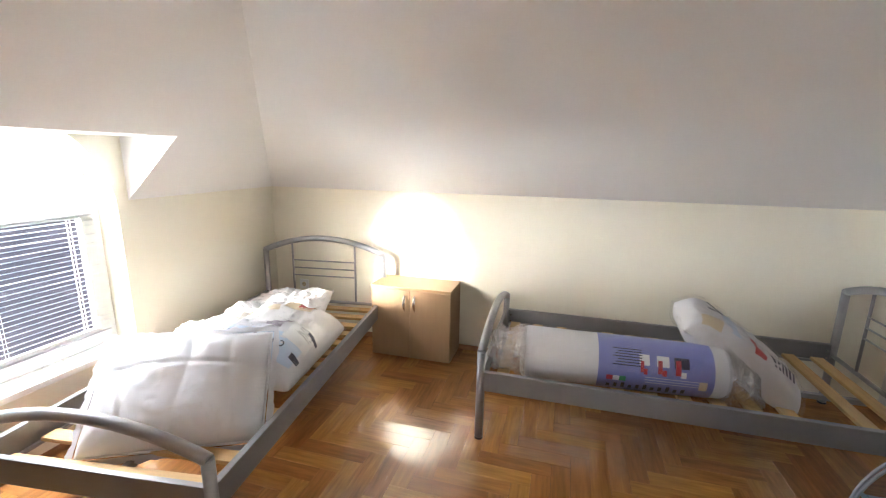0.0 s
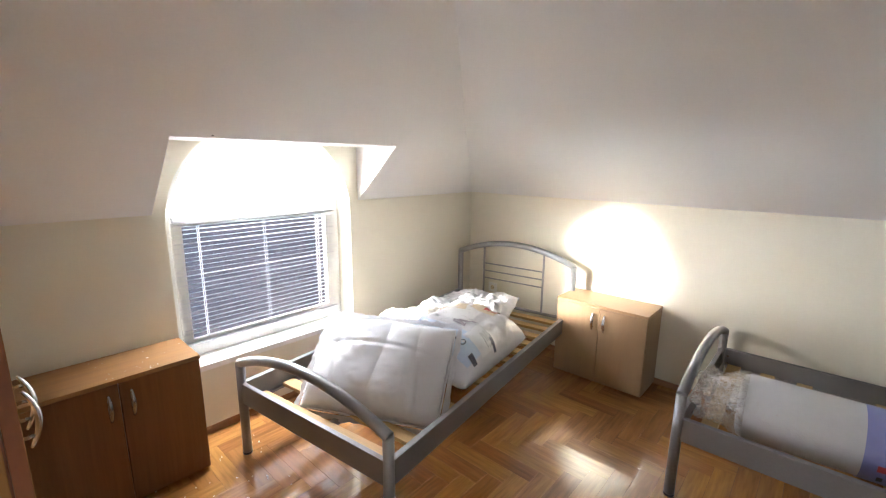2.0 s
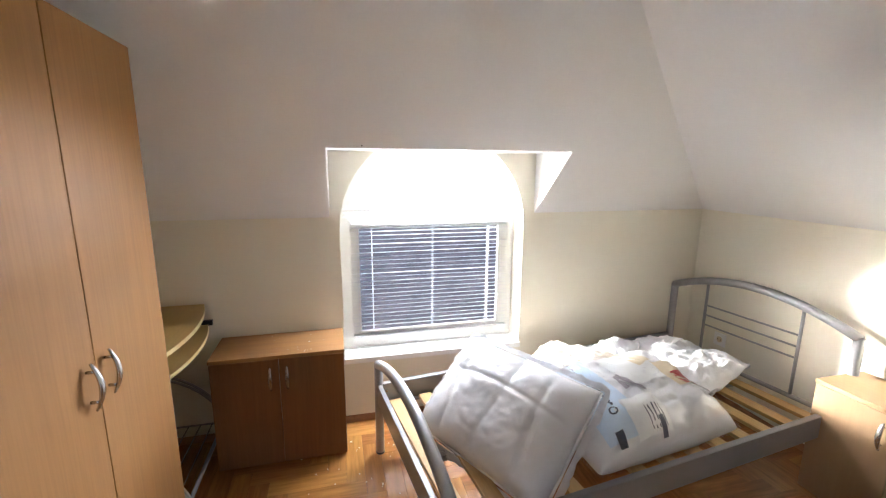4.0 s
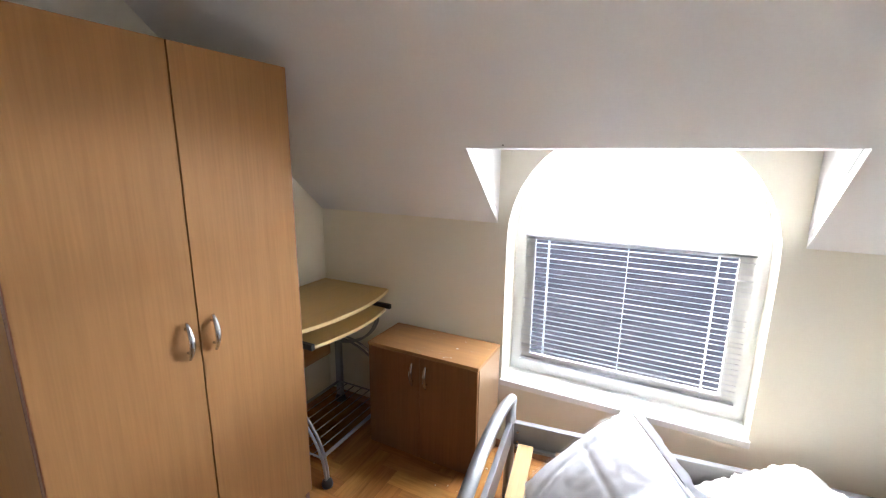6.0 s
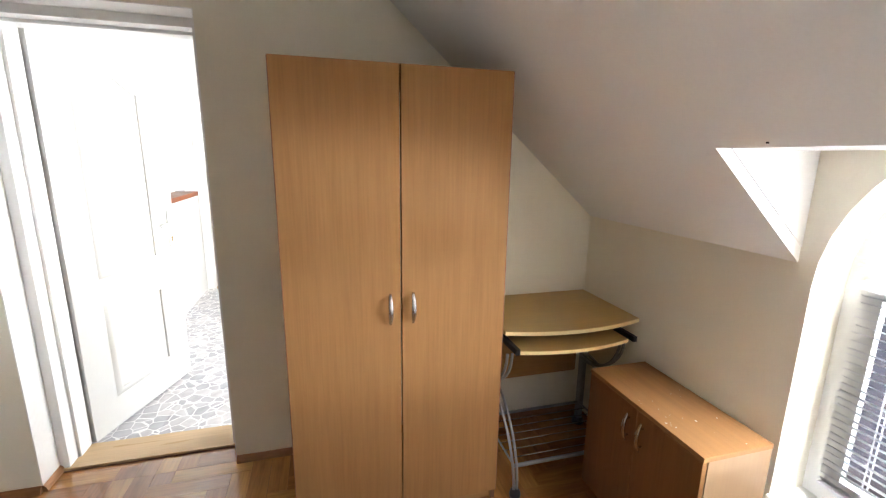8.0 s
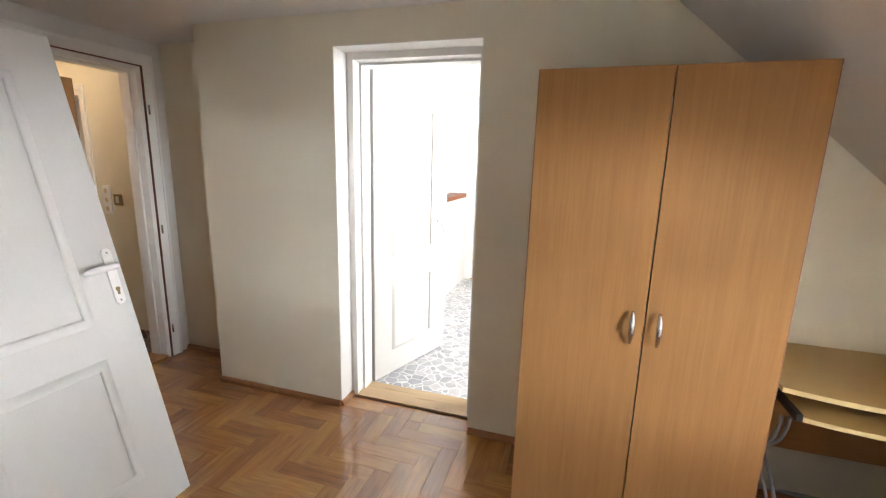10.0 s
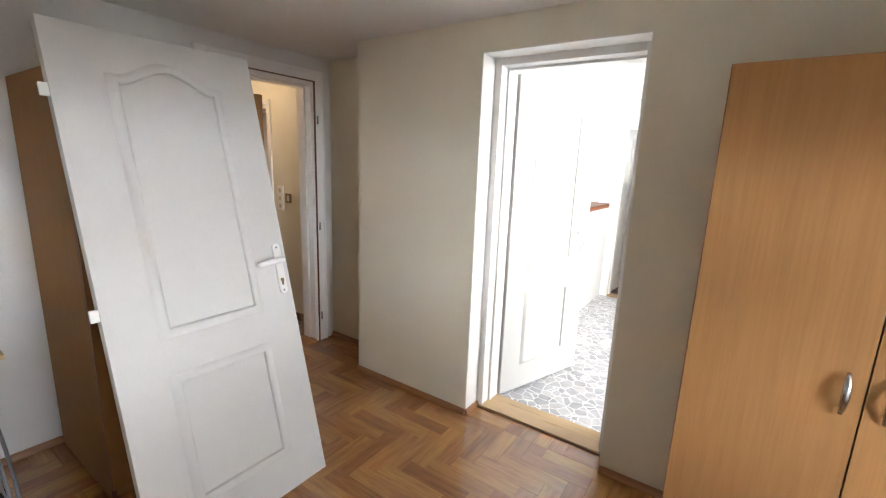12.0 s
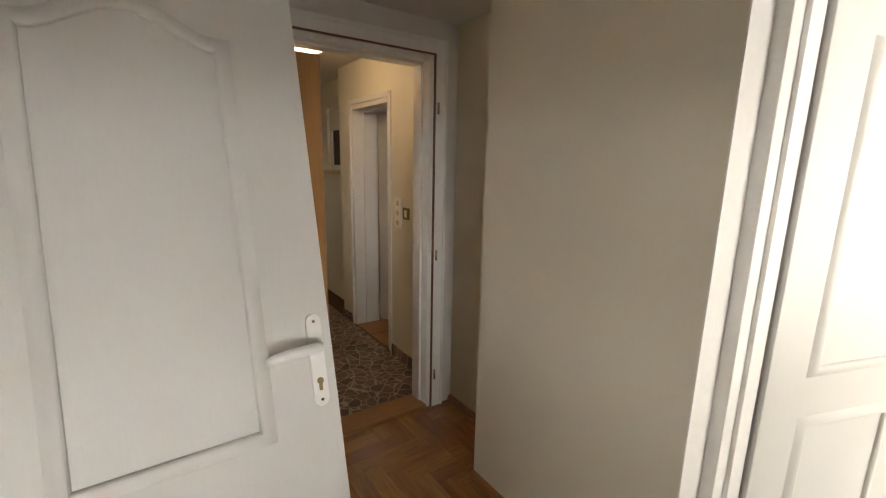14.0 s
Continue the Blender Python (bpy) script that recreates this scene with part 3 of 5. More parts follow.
def wardrobe(m, label, width, depth, height, gap_handle=0.94):
    """Two-door wardrobe; local x along the front, the front at y=0 facing -y, the back at y=depth."""
    w = thing("wardrobe", m, label, "wardrobe")
    part("side_panel", box(B(), 0, 0.021, 0, 0.018, depth, height, 0.0015), M_BEECH, w)
    part("side_panel", box(B(), width - 0.018, 0.021, 0, width, depth, height, 0.0015), M_BEECH, w)
    part("edge_band", box(B(), 0.0, 0.0185, 0.0, 0.018, 0.0212, height), M_EDGE, w, "dark brown edge band")
    part("edge_band", box(B(), width - 0.018, 0.0185, 0.0, width, 0.0212, height), M_EDGE, w, "dark brown edge band")
    part("top_panel", box(B(), 0.018, 0.021, height - 0.018, width - 0.018, depth, height, 0.001), M_BEECH_X, w)
    part("bottom_panel", box(B(), 0.018, 0.021, 0.06, width - 0.018, depth - 0.005, 0.078), M_BEECH_X, w)
    part("plinth", box(B(), 0.018, 0.03, 0, width - 0.018, 0.046, 0.06), M_BEECH_X, w)
    part("back_panel", box(B(), 0.018, depth - 0.004, 0.06, width - 0.018, depth - 0.0005, height - 0.018), M_WHITE_WALL, w)
    mid = width / 2
    for x0, x1, hx in ((0.003, mid - 0.0022, mid - 0.043), (mid + 0.0022, width - 0.003, mid + 0.043)):
        d = part("wardrobe_door", box(B(), x0, 0, 0.055, x1, 0.018, height - 0.001, 0.0012), M_BEECH, w)
        ex = x0 - 0.0026 if hx < mid else x1
        part("edge_strip", box(B(), ex, 0.0008, 0.056, ex + 0.0026, 0.0178, height - 0.002), M_RIM, d, "red-brown door edge")
        bow(d, hx, 0.0, gap_handle, 0.120, (0, -0.028, 0))
    return w


# wardrobe on the south wall, front facing north
wardrobe(pose(-0.589, 0.205, 0, 0, 0, 180), "tall two-door beech laminate wardrobe beside the doorway", 0.836, 0.535, 1.80)
# wardrobe on the east wall, front facing west, behind the leaning door
wardrobe(pose(1.378, 1.168, 0, 0, 0, -90), "tall beech laminate wardrobe behind the leaning door", 0.80, 0.672, 1.8)


def cupboard(m, label, width, depth, height, front, top):
    """Low two-door cupboard; the front at y=0 facing -y."""
    c = thing("cupboard", m, label, "cupboard")
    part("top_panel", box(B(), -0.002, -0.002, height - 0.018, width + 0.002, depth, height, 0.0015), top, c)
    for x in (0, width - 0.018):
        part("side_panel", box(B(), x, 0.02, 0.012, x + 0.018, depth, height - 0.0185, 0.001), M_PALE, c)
    part("bottom_panel", box(B(), 0.018, 0.02, 0.02, width - 0.018, depth, 0.038), M_PALE_LIT, c)
    part("back_panel", box(B(), 0.018, depth - 0.004, 0.038, width - 0.018, depth - 0.001, height - 0.019), M_WHITE_WALL, c)
    mid = width / 2
    for x0, x1, hx in ((0.002, mid - 0.0015, mid - 0.038), (mid + 0.0015, width - 0.002, mid + 0.038)):
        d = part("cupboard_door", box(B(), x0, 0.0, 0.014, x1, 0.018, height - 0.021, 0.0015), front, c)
        bow(d, hx, 0.0, height - 0.112, 0.118, (0, -0.026, 0))
    for x in (0.03, width - 0.03):
        for y in (0.05, depth - 0.05):
            part("foot", tube(B(), [(x, y, 0), (x, y, 0.02)], 0.014, 10), M_BLACK, c)
    return c


cupboard(pose(-1.152, 2.825, 0), "low two-door beech cupboard between the beds", 0.592, 0.285, 0.543, M_PALE, M_PALE_LIT)
low = cupboard(pose(-1.866, 0.195, 0, 0, 0, 90), "low two-door beech cupboard with paint specks under the dormer window", 0.602, 0.285, 0.578, M_BEECH_SHADE, M_BEECH_X)
rnd = random.Random(21)
bm = B()
for x, y, size in [(0.42, 0.02, 0.004), (0.436, 0.135, 0.005), (0.44, 0.225, 0.003), (0.45, 0.035, 0.003)] + [(rnd.uniform(0.2, 0.58), rnd.uniform(0.02, 0.26), rnd.uniform(0.001, 0.002)) for k in range(14)]:
    lathe(bm, [(size, 0.0), (size * 0.8, 0.0006), (size * 0.3, 0.001)], 9, Matrix.Translation((x, y, 0.5781)) @ Matrix.Diagonal((1.0, rnd.uniform(0.4, 0.8), 1.0, 1.0)))
tagged(part("paint_specks", bm, M_PAPER, low), "dried white paint specks", kind="stuff")


# ---- beds ----
def arc_points(x0, x1, z_end, z_top, steps=16, y=0.0):
    pts = []
    for k in range(steps + 1):
        u = k / steps
        pts.append((x0 + (x1 - x0) * u, y, z_end + (z_top - z_end) * (1 - (2 * u - 1) ** 2)))
    return pts


def bed(m, label, missing=()):
    """Single metal bed; local x across, y from foot to head, seen slats in place."""
    b = thing("bed", m, label, "bed", "metal single beds")
    wd, ln = 0.955, 1.96
    for y, low, top, nm in ((0.0, 0.488, 0.585, "foot"), (ln, 0.715, 0.82, "head")):
        for x in (0.0, wd):
            part("leg", tube(B(), [(x, y, 0.008), (x, y, low)], 0.0215, 14), M_STEEL, b)
            part("leg_cap", tube(B(), [(x, y, 0.0), (x, y, 0.010)], 0.0225, 14), M_BLACK, b)
        part(nm + "_arch", tube(B(), arc_points(-0.004, wd + 0.004, low - 0.004, top, 20, y), 0.0222, 14), M_STEEL, b)
    part("foot_rail", box(B(), 0.018, -0.011, 0.28, wd - 0.018, 0.011, 0.385, 0.003), M_RAIL, b)
    part("head_rail", tube(B(), [(0.0, ln, 0.315), (wd, ln, 0.315)], 0.012, 10), M_STEEL, b)
    for x in (0.0, wd):
        part("side_rail", box(B(), x - 0.0135, 0.018, 0.28, x + 0.0135, ln - 0.018, 0.385, 0.004), M_RAIL, b)
        s = 0.03 if x == 0 else -0.03
        part("slat_ledge", box(B(), x + s * 0.45, 0.03, 0.272, x + s, ln - 0.03, 0.285, 0.001), M_STEEL, b)
        for y in (0.035, ln - 0.035):
            for z in (0.30, 0.345):
                part("bolt", tube(B(), [(x + s * 0.42, y, z), (x + s * 0.62, y, z)], 0.006, 8), M_CHROME, b)
    for x in (0.225, wd - 0.225):
        part("head_upright", tube(B(), [(x, ln, 0.31), (x, ln, 0.785)], 0.008, 10), M_STEEL, b)
    for z in (0.52, 0.58, 0.64):
        part("head_bar", tube(B(), [(0.225, ln, z), (wd - 0.225, ln, z)], 0.0055, 8), M_STEEL, b)
    slat = None
    for k in range(13):
        if k in missing:
            continue
        y = 0.085 + k * 0.149
        if slat is None:
            slat = part("slat", box(B(), -0.447, -0.032, -0.009, 0.447, 0.032, 0.009, 0.002), M_SLAT, b)
            piece = slat
        else:
            piece = new("slat", slat.data)
            piece.parent = b
        piece.matrix_basis = pose(wd / 2, y, 0.295, 0, 0, random.Random(k * 3 + len(missing)).uniform(-1.4, 1.4))
    part("centre_bar", box(B(), wd / 2 - 0.015, 0.02, 0.255, wd / 2 + 0.015, ln - 0.02, 0.282, 0.003), M_STEEL, b)
    return b


bed(pose(-1.848, 0.962, 0, 0, 0, 7.1), "silver metal bed frame with bare slats holding packed quilts", (2, 4))
bed(pose(-0.205, 3.065, 0, 0, 0, -90), "silver metal bed frame with bare slats under a wrapped mattress roll", (3, 10))


# ---- soft goods ----
def puffed(w, h, t, px=4.0, lumps=0.012, seed=0, quilt=None):
    """The height of a stuffed rectangle's upper side at u, v in -1..1."""
    def puff(u, v):
        p = max(0.0, (1 - abs(u) ** px) * (1 - abs(v) ** px)) ** 0.5
        for at, bend, lines in ((u, v, quilt[0]), (v, u, quilt[1])) if quilt else ():
            for line in lines:
                p *= 1 - 0.05 * math.exp(-((at - line - 0.05 * math.sin(bend * 2.6 + line * 5)) * 24) ** 2)
        return p

    def height(u, v):
        q = Vector((u * w * 3.5 + seed, v * h * 3.5, seed * 1.7))
        p = puff(u, v)
        f = Vector((u * w * 16 + 3 * noise.noise(q), v * h * 5, seed))
        g = Vector((u * w * 4, v * h * 15 + 3 * noise.noise(q), seed + 5))
        folds = max(0.0, 0.55 - abs(noise.noise(f)) * 2.2) + max(0.0, 0.55 - abs(noise.noise(g)) * 2.2)
        return p * t / 2 + (noise.noise(q) + abs(noise.noise(q * 2.7)) * 0.8 + folds * 0.45) * lumps * p + noise.noise(q * 1.3) * lumps * 0.8
    return height


def cushion(bm, w, h, t, n=96, low_side=0.6, **shape):
    """A stuffed rectangle centred on the origin, w along x, h along y, thick t along z, with lumps and stitched lines."""
    height = puffed(w, h, t, **shape)
    top, low = {}, {}
    for i in range(n + 1):
        for j in range(n + 1):
            u, v = math.sin(math.pi / 2 * (2 * i / n - 1)), math.sin(math.pi / 2 * (2 * j / n - 1))
            x, y = u * w / 2 * (1 - 0.03 * (1 - v * v) - 0.02 * u * u * v * v), v * h / 2 * (1 - 0.03 * (1 - u * u) - 0.02 * u * u * v * v)
            top[i, j] = bm.verts.new((x, y, height(u, v)))
            edge = i in (0, n) or j in (0, n)
            low[i, j] = top[i, j] if edge else bm.verts.new((x, y, -height(u, v) * low_side))
    for i in range(n):
        for j in range(n):
            bm.faces.new((top[i, j], top[i + 1, j], top[i + 1, j + 1], top[i, j + 1])).smooth = True
            quad = [low[i, j], low[i, j + 1], low[i + 1, j + 1], low[i + 1, j]]
            bm.faces.new(quad).smooth = True
    return bm


def patch(bm, w, h, place, n=6):
    """A thin printed patch: place maps -w/2..w/2, -h/2..h/2 onto a surface."""
    grid = [[bm.verts.new(place(-w / 2 + w * i / n, -h / 2 + h * j / n)) for j in range(n + 1)] for i in range(n + 1)]
    for i in range(n):
        for j in range(n):
            bm.faces.new((grid[i][j], grid[i + 1][j], grid[i + 1][j + 1], grid[i][j + 1])).smooth = True
    return bm


def on_pack(w, h, t, cx, cy, turn=0.0, lift=0.004, **shape):
    """Maps a flat patch onto the upper side of a stuffed rectangle."""
    height = puffed(w, h, t, **shape)
    c, s = math.cos(radians(turn)), math.sin(radians(turn))
    return lambda a, b: (cx + a * c - b * s, cy + a * s + b * c, height((cx + a * c - b * s) / w * 2, (cy + a * s + b * c) / h * 2) + lift)


def piping(bm, w, h, t, r=0.006, inset=0.985, **shape):
    height = puffed(w, h, t, **shape)
    ring = [(-1, -1 + 0.25 * k) for k in range(8)] + [(-1 + 0.25 * k, 1) for k in range(8)] + [(1, 1 - 0.25 * k) for k in range(8)] + [(1 - 0.25 * k, -1) for k in range(8)]
    return tube(bm, [(u * w / 2 * inset, v * h / 2 * inset, height(u, v)) for u, v in ring], r, 6, close=True)


def flange(bm, w, h, t, wide=0.024, n=44, **shape):
    """The crimped seam of a plastic bag: a rippled ribbon standing out all round a stuffed rectangle."""
    height = puffed(w, h, t, **shape)
    ring = [(-1, -1 + 2 * k / n) for k in range(n)] + [(-1 + 2 * k / n, 1) for k in range(n)] + [(1, 1 - 2 * k / n) for k in range(n)] + [(1 - 2 * k / n, -1) for k in range(n)]
    rows = []
    for u, v in ring:
        x, y, z = u * w / 2 * 0.985, v * h / 2 * 0.985, height(u, v)
        away = Vector((u if abs(u) > abs(v) - 0.04 else 0.0, v if abs(v) > abs(u) - 0.04 else 0.0, 0)).normalized()
        row = []
        for k in range(4):
            q = Vector((x * 24, y * 24, k * 0.35))
            row.append(bm.verts.new(Vector((x, y, z)) + away * wide * k / 3 * (1 + 0.45 * noise.noise(q)) + Vector((0, 0, 0.018 * k / 3 * noise.noise(q * 1.7)))))
        rows.append(row)
    for one, two in zip(rows, rows[1:] + rows[:1]):
        for k in range(3):
            bm.faces.new((one[k], one[k + 1], two[k + 1], two[k])).smooth = True
    bmesh.ops.solidify(bm, geom=bm.faces[:], thickness=0.0012)
    return bm


def quilt_pack():
    shape = dict(w=0.68, h=0.48, t=0.25, px=3.2, lumps=0.006, seed=2.3, quilt=((-0.55, 0.08, 0.62), (0.28,)))
    q = thing("quilt_pack", pose(-1.36, 1.42, 0.462, 43, 0, 27), "folded white quilt in a clear zipped bag on the bed slats", "quilt")
    part("quilt", cushion(B(), **shape), M_WRAP, q)
    part("zip_piping", piping(B(), **shape), M_COTTON, q)
    part("bag_seam", flange(B(), **dict(shape, w=0.70, h=0.50)), M_WRAP, q, "crimped clear bag seam")
    big = dict(shape, w=0.70, h=0.50, t=0.268, lumps=0.009)
    part("clear_bag", cushion(B(), **big), M_FILM, q, "clear creased plastic bag")


def text_mesh(body, size):
    data = bpy.data.curves.new("lettering", "FONT")
    data.body, data.size, data.align_x, data.align_y = body, size, "CENTER", "CENTER"
    data.resolution_u = 2
    ob = bpy.data.objects.new("lettering", data)
    scene.collection.objects.link(ob)
    mesh = bpy.data.meshes.new_from_object(ob.evaluated_get(bpy.context.evaluated_depsgraph_get()))
    bm = bmesh.new()
    bm.from_mesh(mesh)
    bpy.data.objects.remove(ob)
    bpy.data.meshes.remove(mesh)
    return bm


def lettering(body, size, place):
    bm = text_mesh(body, size)
    for v in bm.verts:
        v.co = place(v.co.x, v.co.y)
    return bm


def printed_pack():
    shape = dict(w=0.51, h=0.75, t=0.31, px=3.6, lumps=0.020, seed=7.1)
    q = thing("quilt_pack", pose(-1.33, 2.0, 0.412, 0, 9, 8.5), "white quilt in a printed clear plastic bag", "quilt")
    part("quilt", cushion(B(), **shape), M_WRAP, q)

    def spot(name, w, h, cx, cy, mat, turn=0.0, lift=0.006, n=6):
        return part(name, patch(B(), w, h, on_pack(cx=cx, cy=cy, turn=turn, lift=lift, **shape), n), mat, q)

    spot("printed_band", 0.40, 0.17, 0.02, -0.23, M_PALEBLUE)
    spot("printed_picture", 0.17, 0.14, 0.02, 0.22, M_CREAMPRINT)
    spot("printed_picture", 0.20, 0.22, -0.06, 0.04, M_PAPER)
    spot("printed_picture", 0.16, 0.12, -0.14, 0.10, M_CREAMPRINT, 20, lift=0.007)
    spot("printed_picture", 0.085, 0.075, 0.06, 0.225, M_RED, lift=0.008)
    spot("printed_leaflet", 0.13, 0.17, 0.17, -0.10, M_PAPER, lift=0.008)
    spot("printed_stripe", 0.13, 0.03, 0.03, -0.06, M_MAUVE, 24, lift=0.010)
    spot("printed_stripe", 0.08, 0.02, 0.02, -0.10, M_MAUVE, 0, lift=0.010)
    for k in range(5):
        spot("print_line", 0.07, 0.006, 0.19, -0.04 - k * 0.018, M_INK, lift=0.011, n=2)
    spot("barcode", 0.045, 0.035, 0.215, -0.26, M_INK, lift=0.011, n=3)
    spot("barcode", 0.05, 0.025, 0.22, -0.06, M_INK, lift=0.012, n=3)
    part("lettering", lettering("Micro", 0.075, on_pack(cx=0.06, cy=-0.23, turn=0, lift=0.010, **shape)), M_INK, q)
    part("lettering", lettering("Micro", 0.06, on_pack(cx=-0.14, cy=-0.23, turn=0, lift=0.010, **shape)), M_INK, q)
    big = dict(shape, w=0.53, h=0.78, t=0.335, lumps=0.022, seed=7.1)
    part("clear_bag", cushion(B(), **big), M_FILM, q, "clear creased plastic bag")


def pillow(m, w, h, t, mat, label, seed, px=2.6, lumps=0.035):
    p = thing("pillow", m, label, "pillow")
    part("case", cushion(B(), w=w, h=h, t=t, px=px, lumps=lumps, seed=seed), mat, p)


quilt_pack()
printed_pack()
pillow(pose(-1.72, 1.87, 0.395, 14, -16, 20), 0.46, 0.46, 0.20, M_SOILED, "crumpled white pillow with brown stains", 4.4)
pillow(pose(-1.66, 2.50, 0.385, 6, -10, 18), 0.62, 0.50, 0.20, M_COTTON, "crumpled white pillow at the head of the bed", 8.2, lumps=0.04)
pillow(pose(-1.80, 2.22, 0.37, 18, -22, 40), 0.34, 0.34, 0.13, M_COTTON, "small rumpled white pillow", 1.4, lumps=0.04)


def mattress_roll():
    g = thing("mattress_roll", pose(-0.03, 2.32, 0.428, 0, 0, 3) @ Matrix.Diagonal((1, 1.04, 1.04, 1)), "rolled white mattress in clear film with a blue label", "mattress")
    turn = Matrix.Rotation(radians(90), 4, "Y")
    prof = [(0.02, 0.0), (0.09, 0.002), (0.122, 0.012), (0.132, 0.035)] + [(0.133 - 0.012 * k / 12, 0.05 + 0.9 * k / 12) for k in range(13)] + [(0.115, 0.972), (0.10, 0.99), (0.03, 0.995)]
    bm = lathe(B(), prof, 40, turn)
    for v in bm.verts:
        v.co += v.co.normalized() * noise.noise(v.co * 9) * 0.004
    part("roll", bm, M_COTTON, g)

    def wrap(x0, x1, a0, a1, lift, mat, name, n=18):
        """A printed strip on the roll between two angles, measured from the side facing the room up."""
        bm = B()
        rows = []
        for i in range(7):
            x = x0 + (x1 - x0) * i / 6
            r = 0.133 - 0.0133 * (x - 0.05) + lift
            rows.append([bm.verts.new((x, -r * math.cos(radians(a0 + (a1 - a0) * j / n)), r * math.sin(radians(a0 + (a1 - a0) * j / n)))) for j in range(n + 1)])
        for one, two in zip(rows, rows[1:]):
            for j in range(n):
                bm.faces.new((one[j], two[j], two[j + 1], one[j + 1])).smooth = True
        return part(name, bm, mat, g)

    wrap(0.385, 0.905, -75, 100, 0.004, M_BLUE, "blue_label")
    for k, mt in enumerate((M_RED, M_PAPER, M_GREEN)):
        wrap(0.425 + 0.03 * k, 0.455 + 0.03 * k, -16, -5, 0.0065, mt, "flag_print", 4)
    for k in range(7):
        wrap(0.45 + (k % 3) * 0.012, 0.585, 18 + k * 5.5, 20 + k * 5.5, 0.0065, M_INK, "print_line", 2)
    for k, mt in enumerate((M_PAPER, M_PAPER, M_INK)):
        x, wide = 0.572 + 0.078 * k, 0.046 + 0.010 * k
        wrap(x, x + wide, 22, 44, 0.006, mt, "printed_picture", 4)
        wrap(x + 0.006, x + wide * 0.45, 8, 30 + 4 * k, 0.0075, M_RED, "printed_picture", 4)
        wrap(x + wide * 0.45, x + wide * 0.8, 4, 16, 0.0078, M_RED if k < 2 else M_PAPER, "printed_picture", 4)
    for k in range(11):
        wrap(0.43 + 0.034 * k, 0.446 + 0.034 * k, -38, -27 + (k % 3) * 3, 0.0065, M_INK, "print_letter_bar", 3)
    for k in range(3):
        wrap(0.60, 0.86, -14 + 6 * k, -13 + 6 * k, 0.0065, M_PAPER, "print_line", 2)
    wrap(0.84, 0.875, -20, 0, 0.0068, M_CREAMPRINT, "print_mark", 3)
    skin = lathe(B(), [(0.142, 0.0)] + [(0.141 - 0.010 * k / 8, 1.0 * k / 8) for k in range(9)] + [(0.13, 1.0)], 40, turn)
    for v in skin.verts:
        v.co += Vector((0, v.co.y, v.co.z)).normalized() * (noise.noise(v.co * 14) * 0.006)
    part("clear_film", skin, M_FILM, g, "clear plastic film round the roll")
    for x, way, nm in ((0.03, -1, 0), (0.97, 1, 5)):
        bm = lathe(B(), [(0.140, 0.0), (0.137, 0.03), (0.12, 0.07), (0.10, 0.11), (0.11, 0.15), (0.085, 0.17)], 44, Matrix.Translation((x, 0, 0)) @ Matrix.Rotation(radians(90 * way), 4, "Y"))
        for v in bm.verts:
            k = abs(v.co.x - x) / 0.17
            v.co += Vector((noise.noise(v.co * 17 + Vector((nm, 0, 0))), noise.noise(v.co * 15 + Vector((3, nm, 0))), noise.noise(v.co * 16 + Vector((0, 7, nm))))) * 0.05 * k
            if way > 0:
                v.co.z -= 0.10 * k
        part("film_end", bm, M_FILM_END, g, "gathered clear film end")


mattress_roll()


def leaning_pack():
    shape = dict(w=0.62, h=0.46, t=0.23, px=7.0, lumps=0.014, seed=5.5)
    q = thing("quilt_pack", pose(1.04, 2.58, 0.455, 0, 33, -6), "folded white quilt in a printed clear bag on the mattress roll", "quilt")
    part("quilt", cushion(B(), **shape), M_WRAP, q)

    def spot(name, w, h, cx, cy, mat, turn=0.0, lift=0.006, n=4):
        return part(name, patch(B(), w, h, on_pack(cx=cx, cy=cy, turn=turn, lift=lift, **shape), n), mat, q)

    spot("printed_picture", 0.09, 0.11, -0.22, -0.15, M_CREAMPRINT)
    spot("printed_band", 0.05, 0.30, -0.10, -0.02, M_PALEBLUE)
    spot("printed_picture", 0.06, 0.08, 0.03, -0.15, M_RED)
    spot("printed_picture", 0.05, 0.06, 0.02, -0.05, M_RED)
    for k in range(6):
        spot("print_line", 0.012, 0.12, 0.11 + k * 0.02, -0.13, M_INK, n=2)
    spot("print_line", 0.10, 0.012, -0.16, 0.10, M_INK, 30, n=2)
    spot("print_line", 0.10, 0.012, -0.16, 0.13, M_INK, -30, n=2)
    big = dict(shape, w=0.66, h=0.48, t=0.25, lumps=0.020, seed=5.5)
    part("clear_bag", cushion(B(), **big), M_FILM, q, "clear creased plastic bag")


leaning_pack()


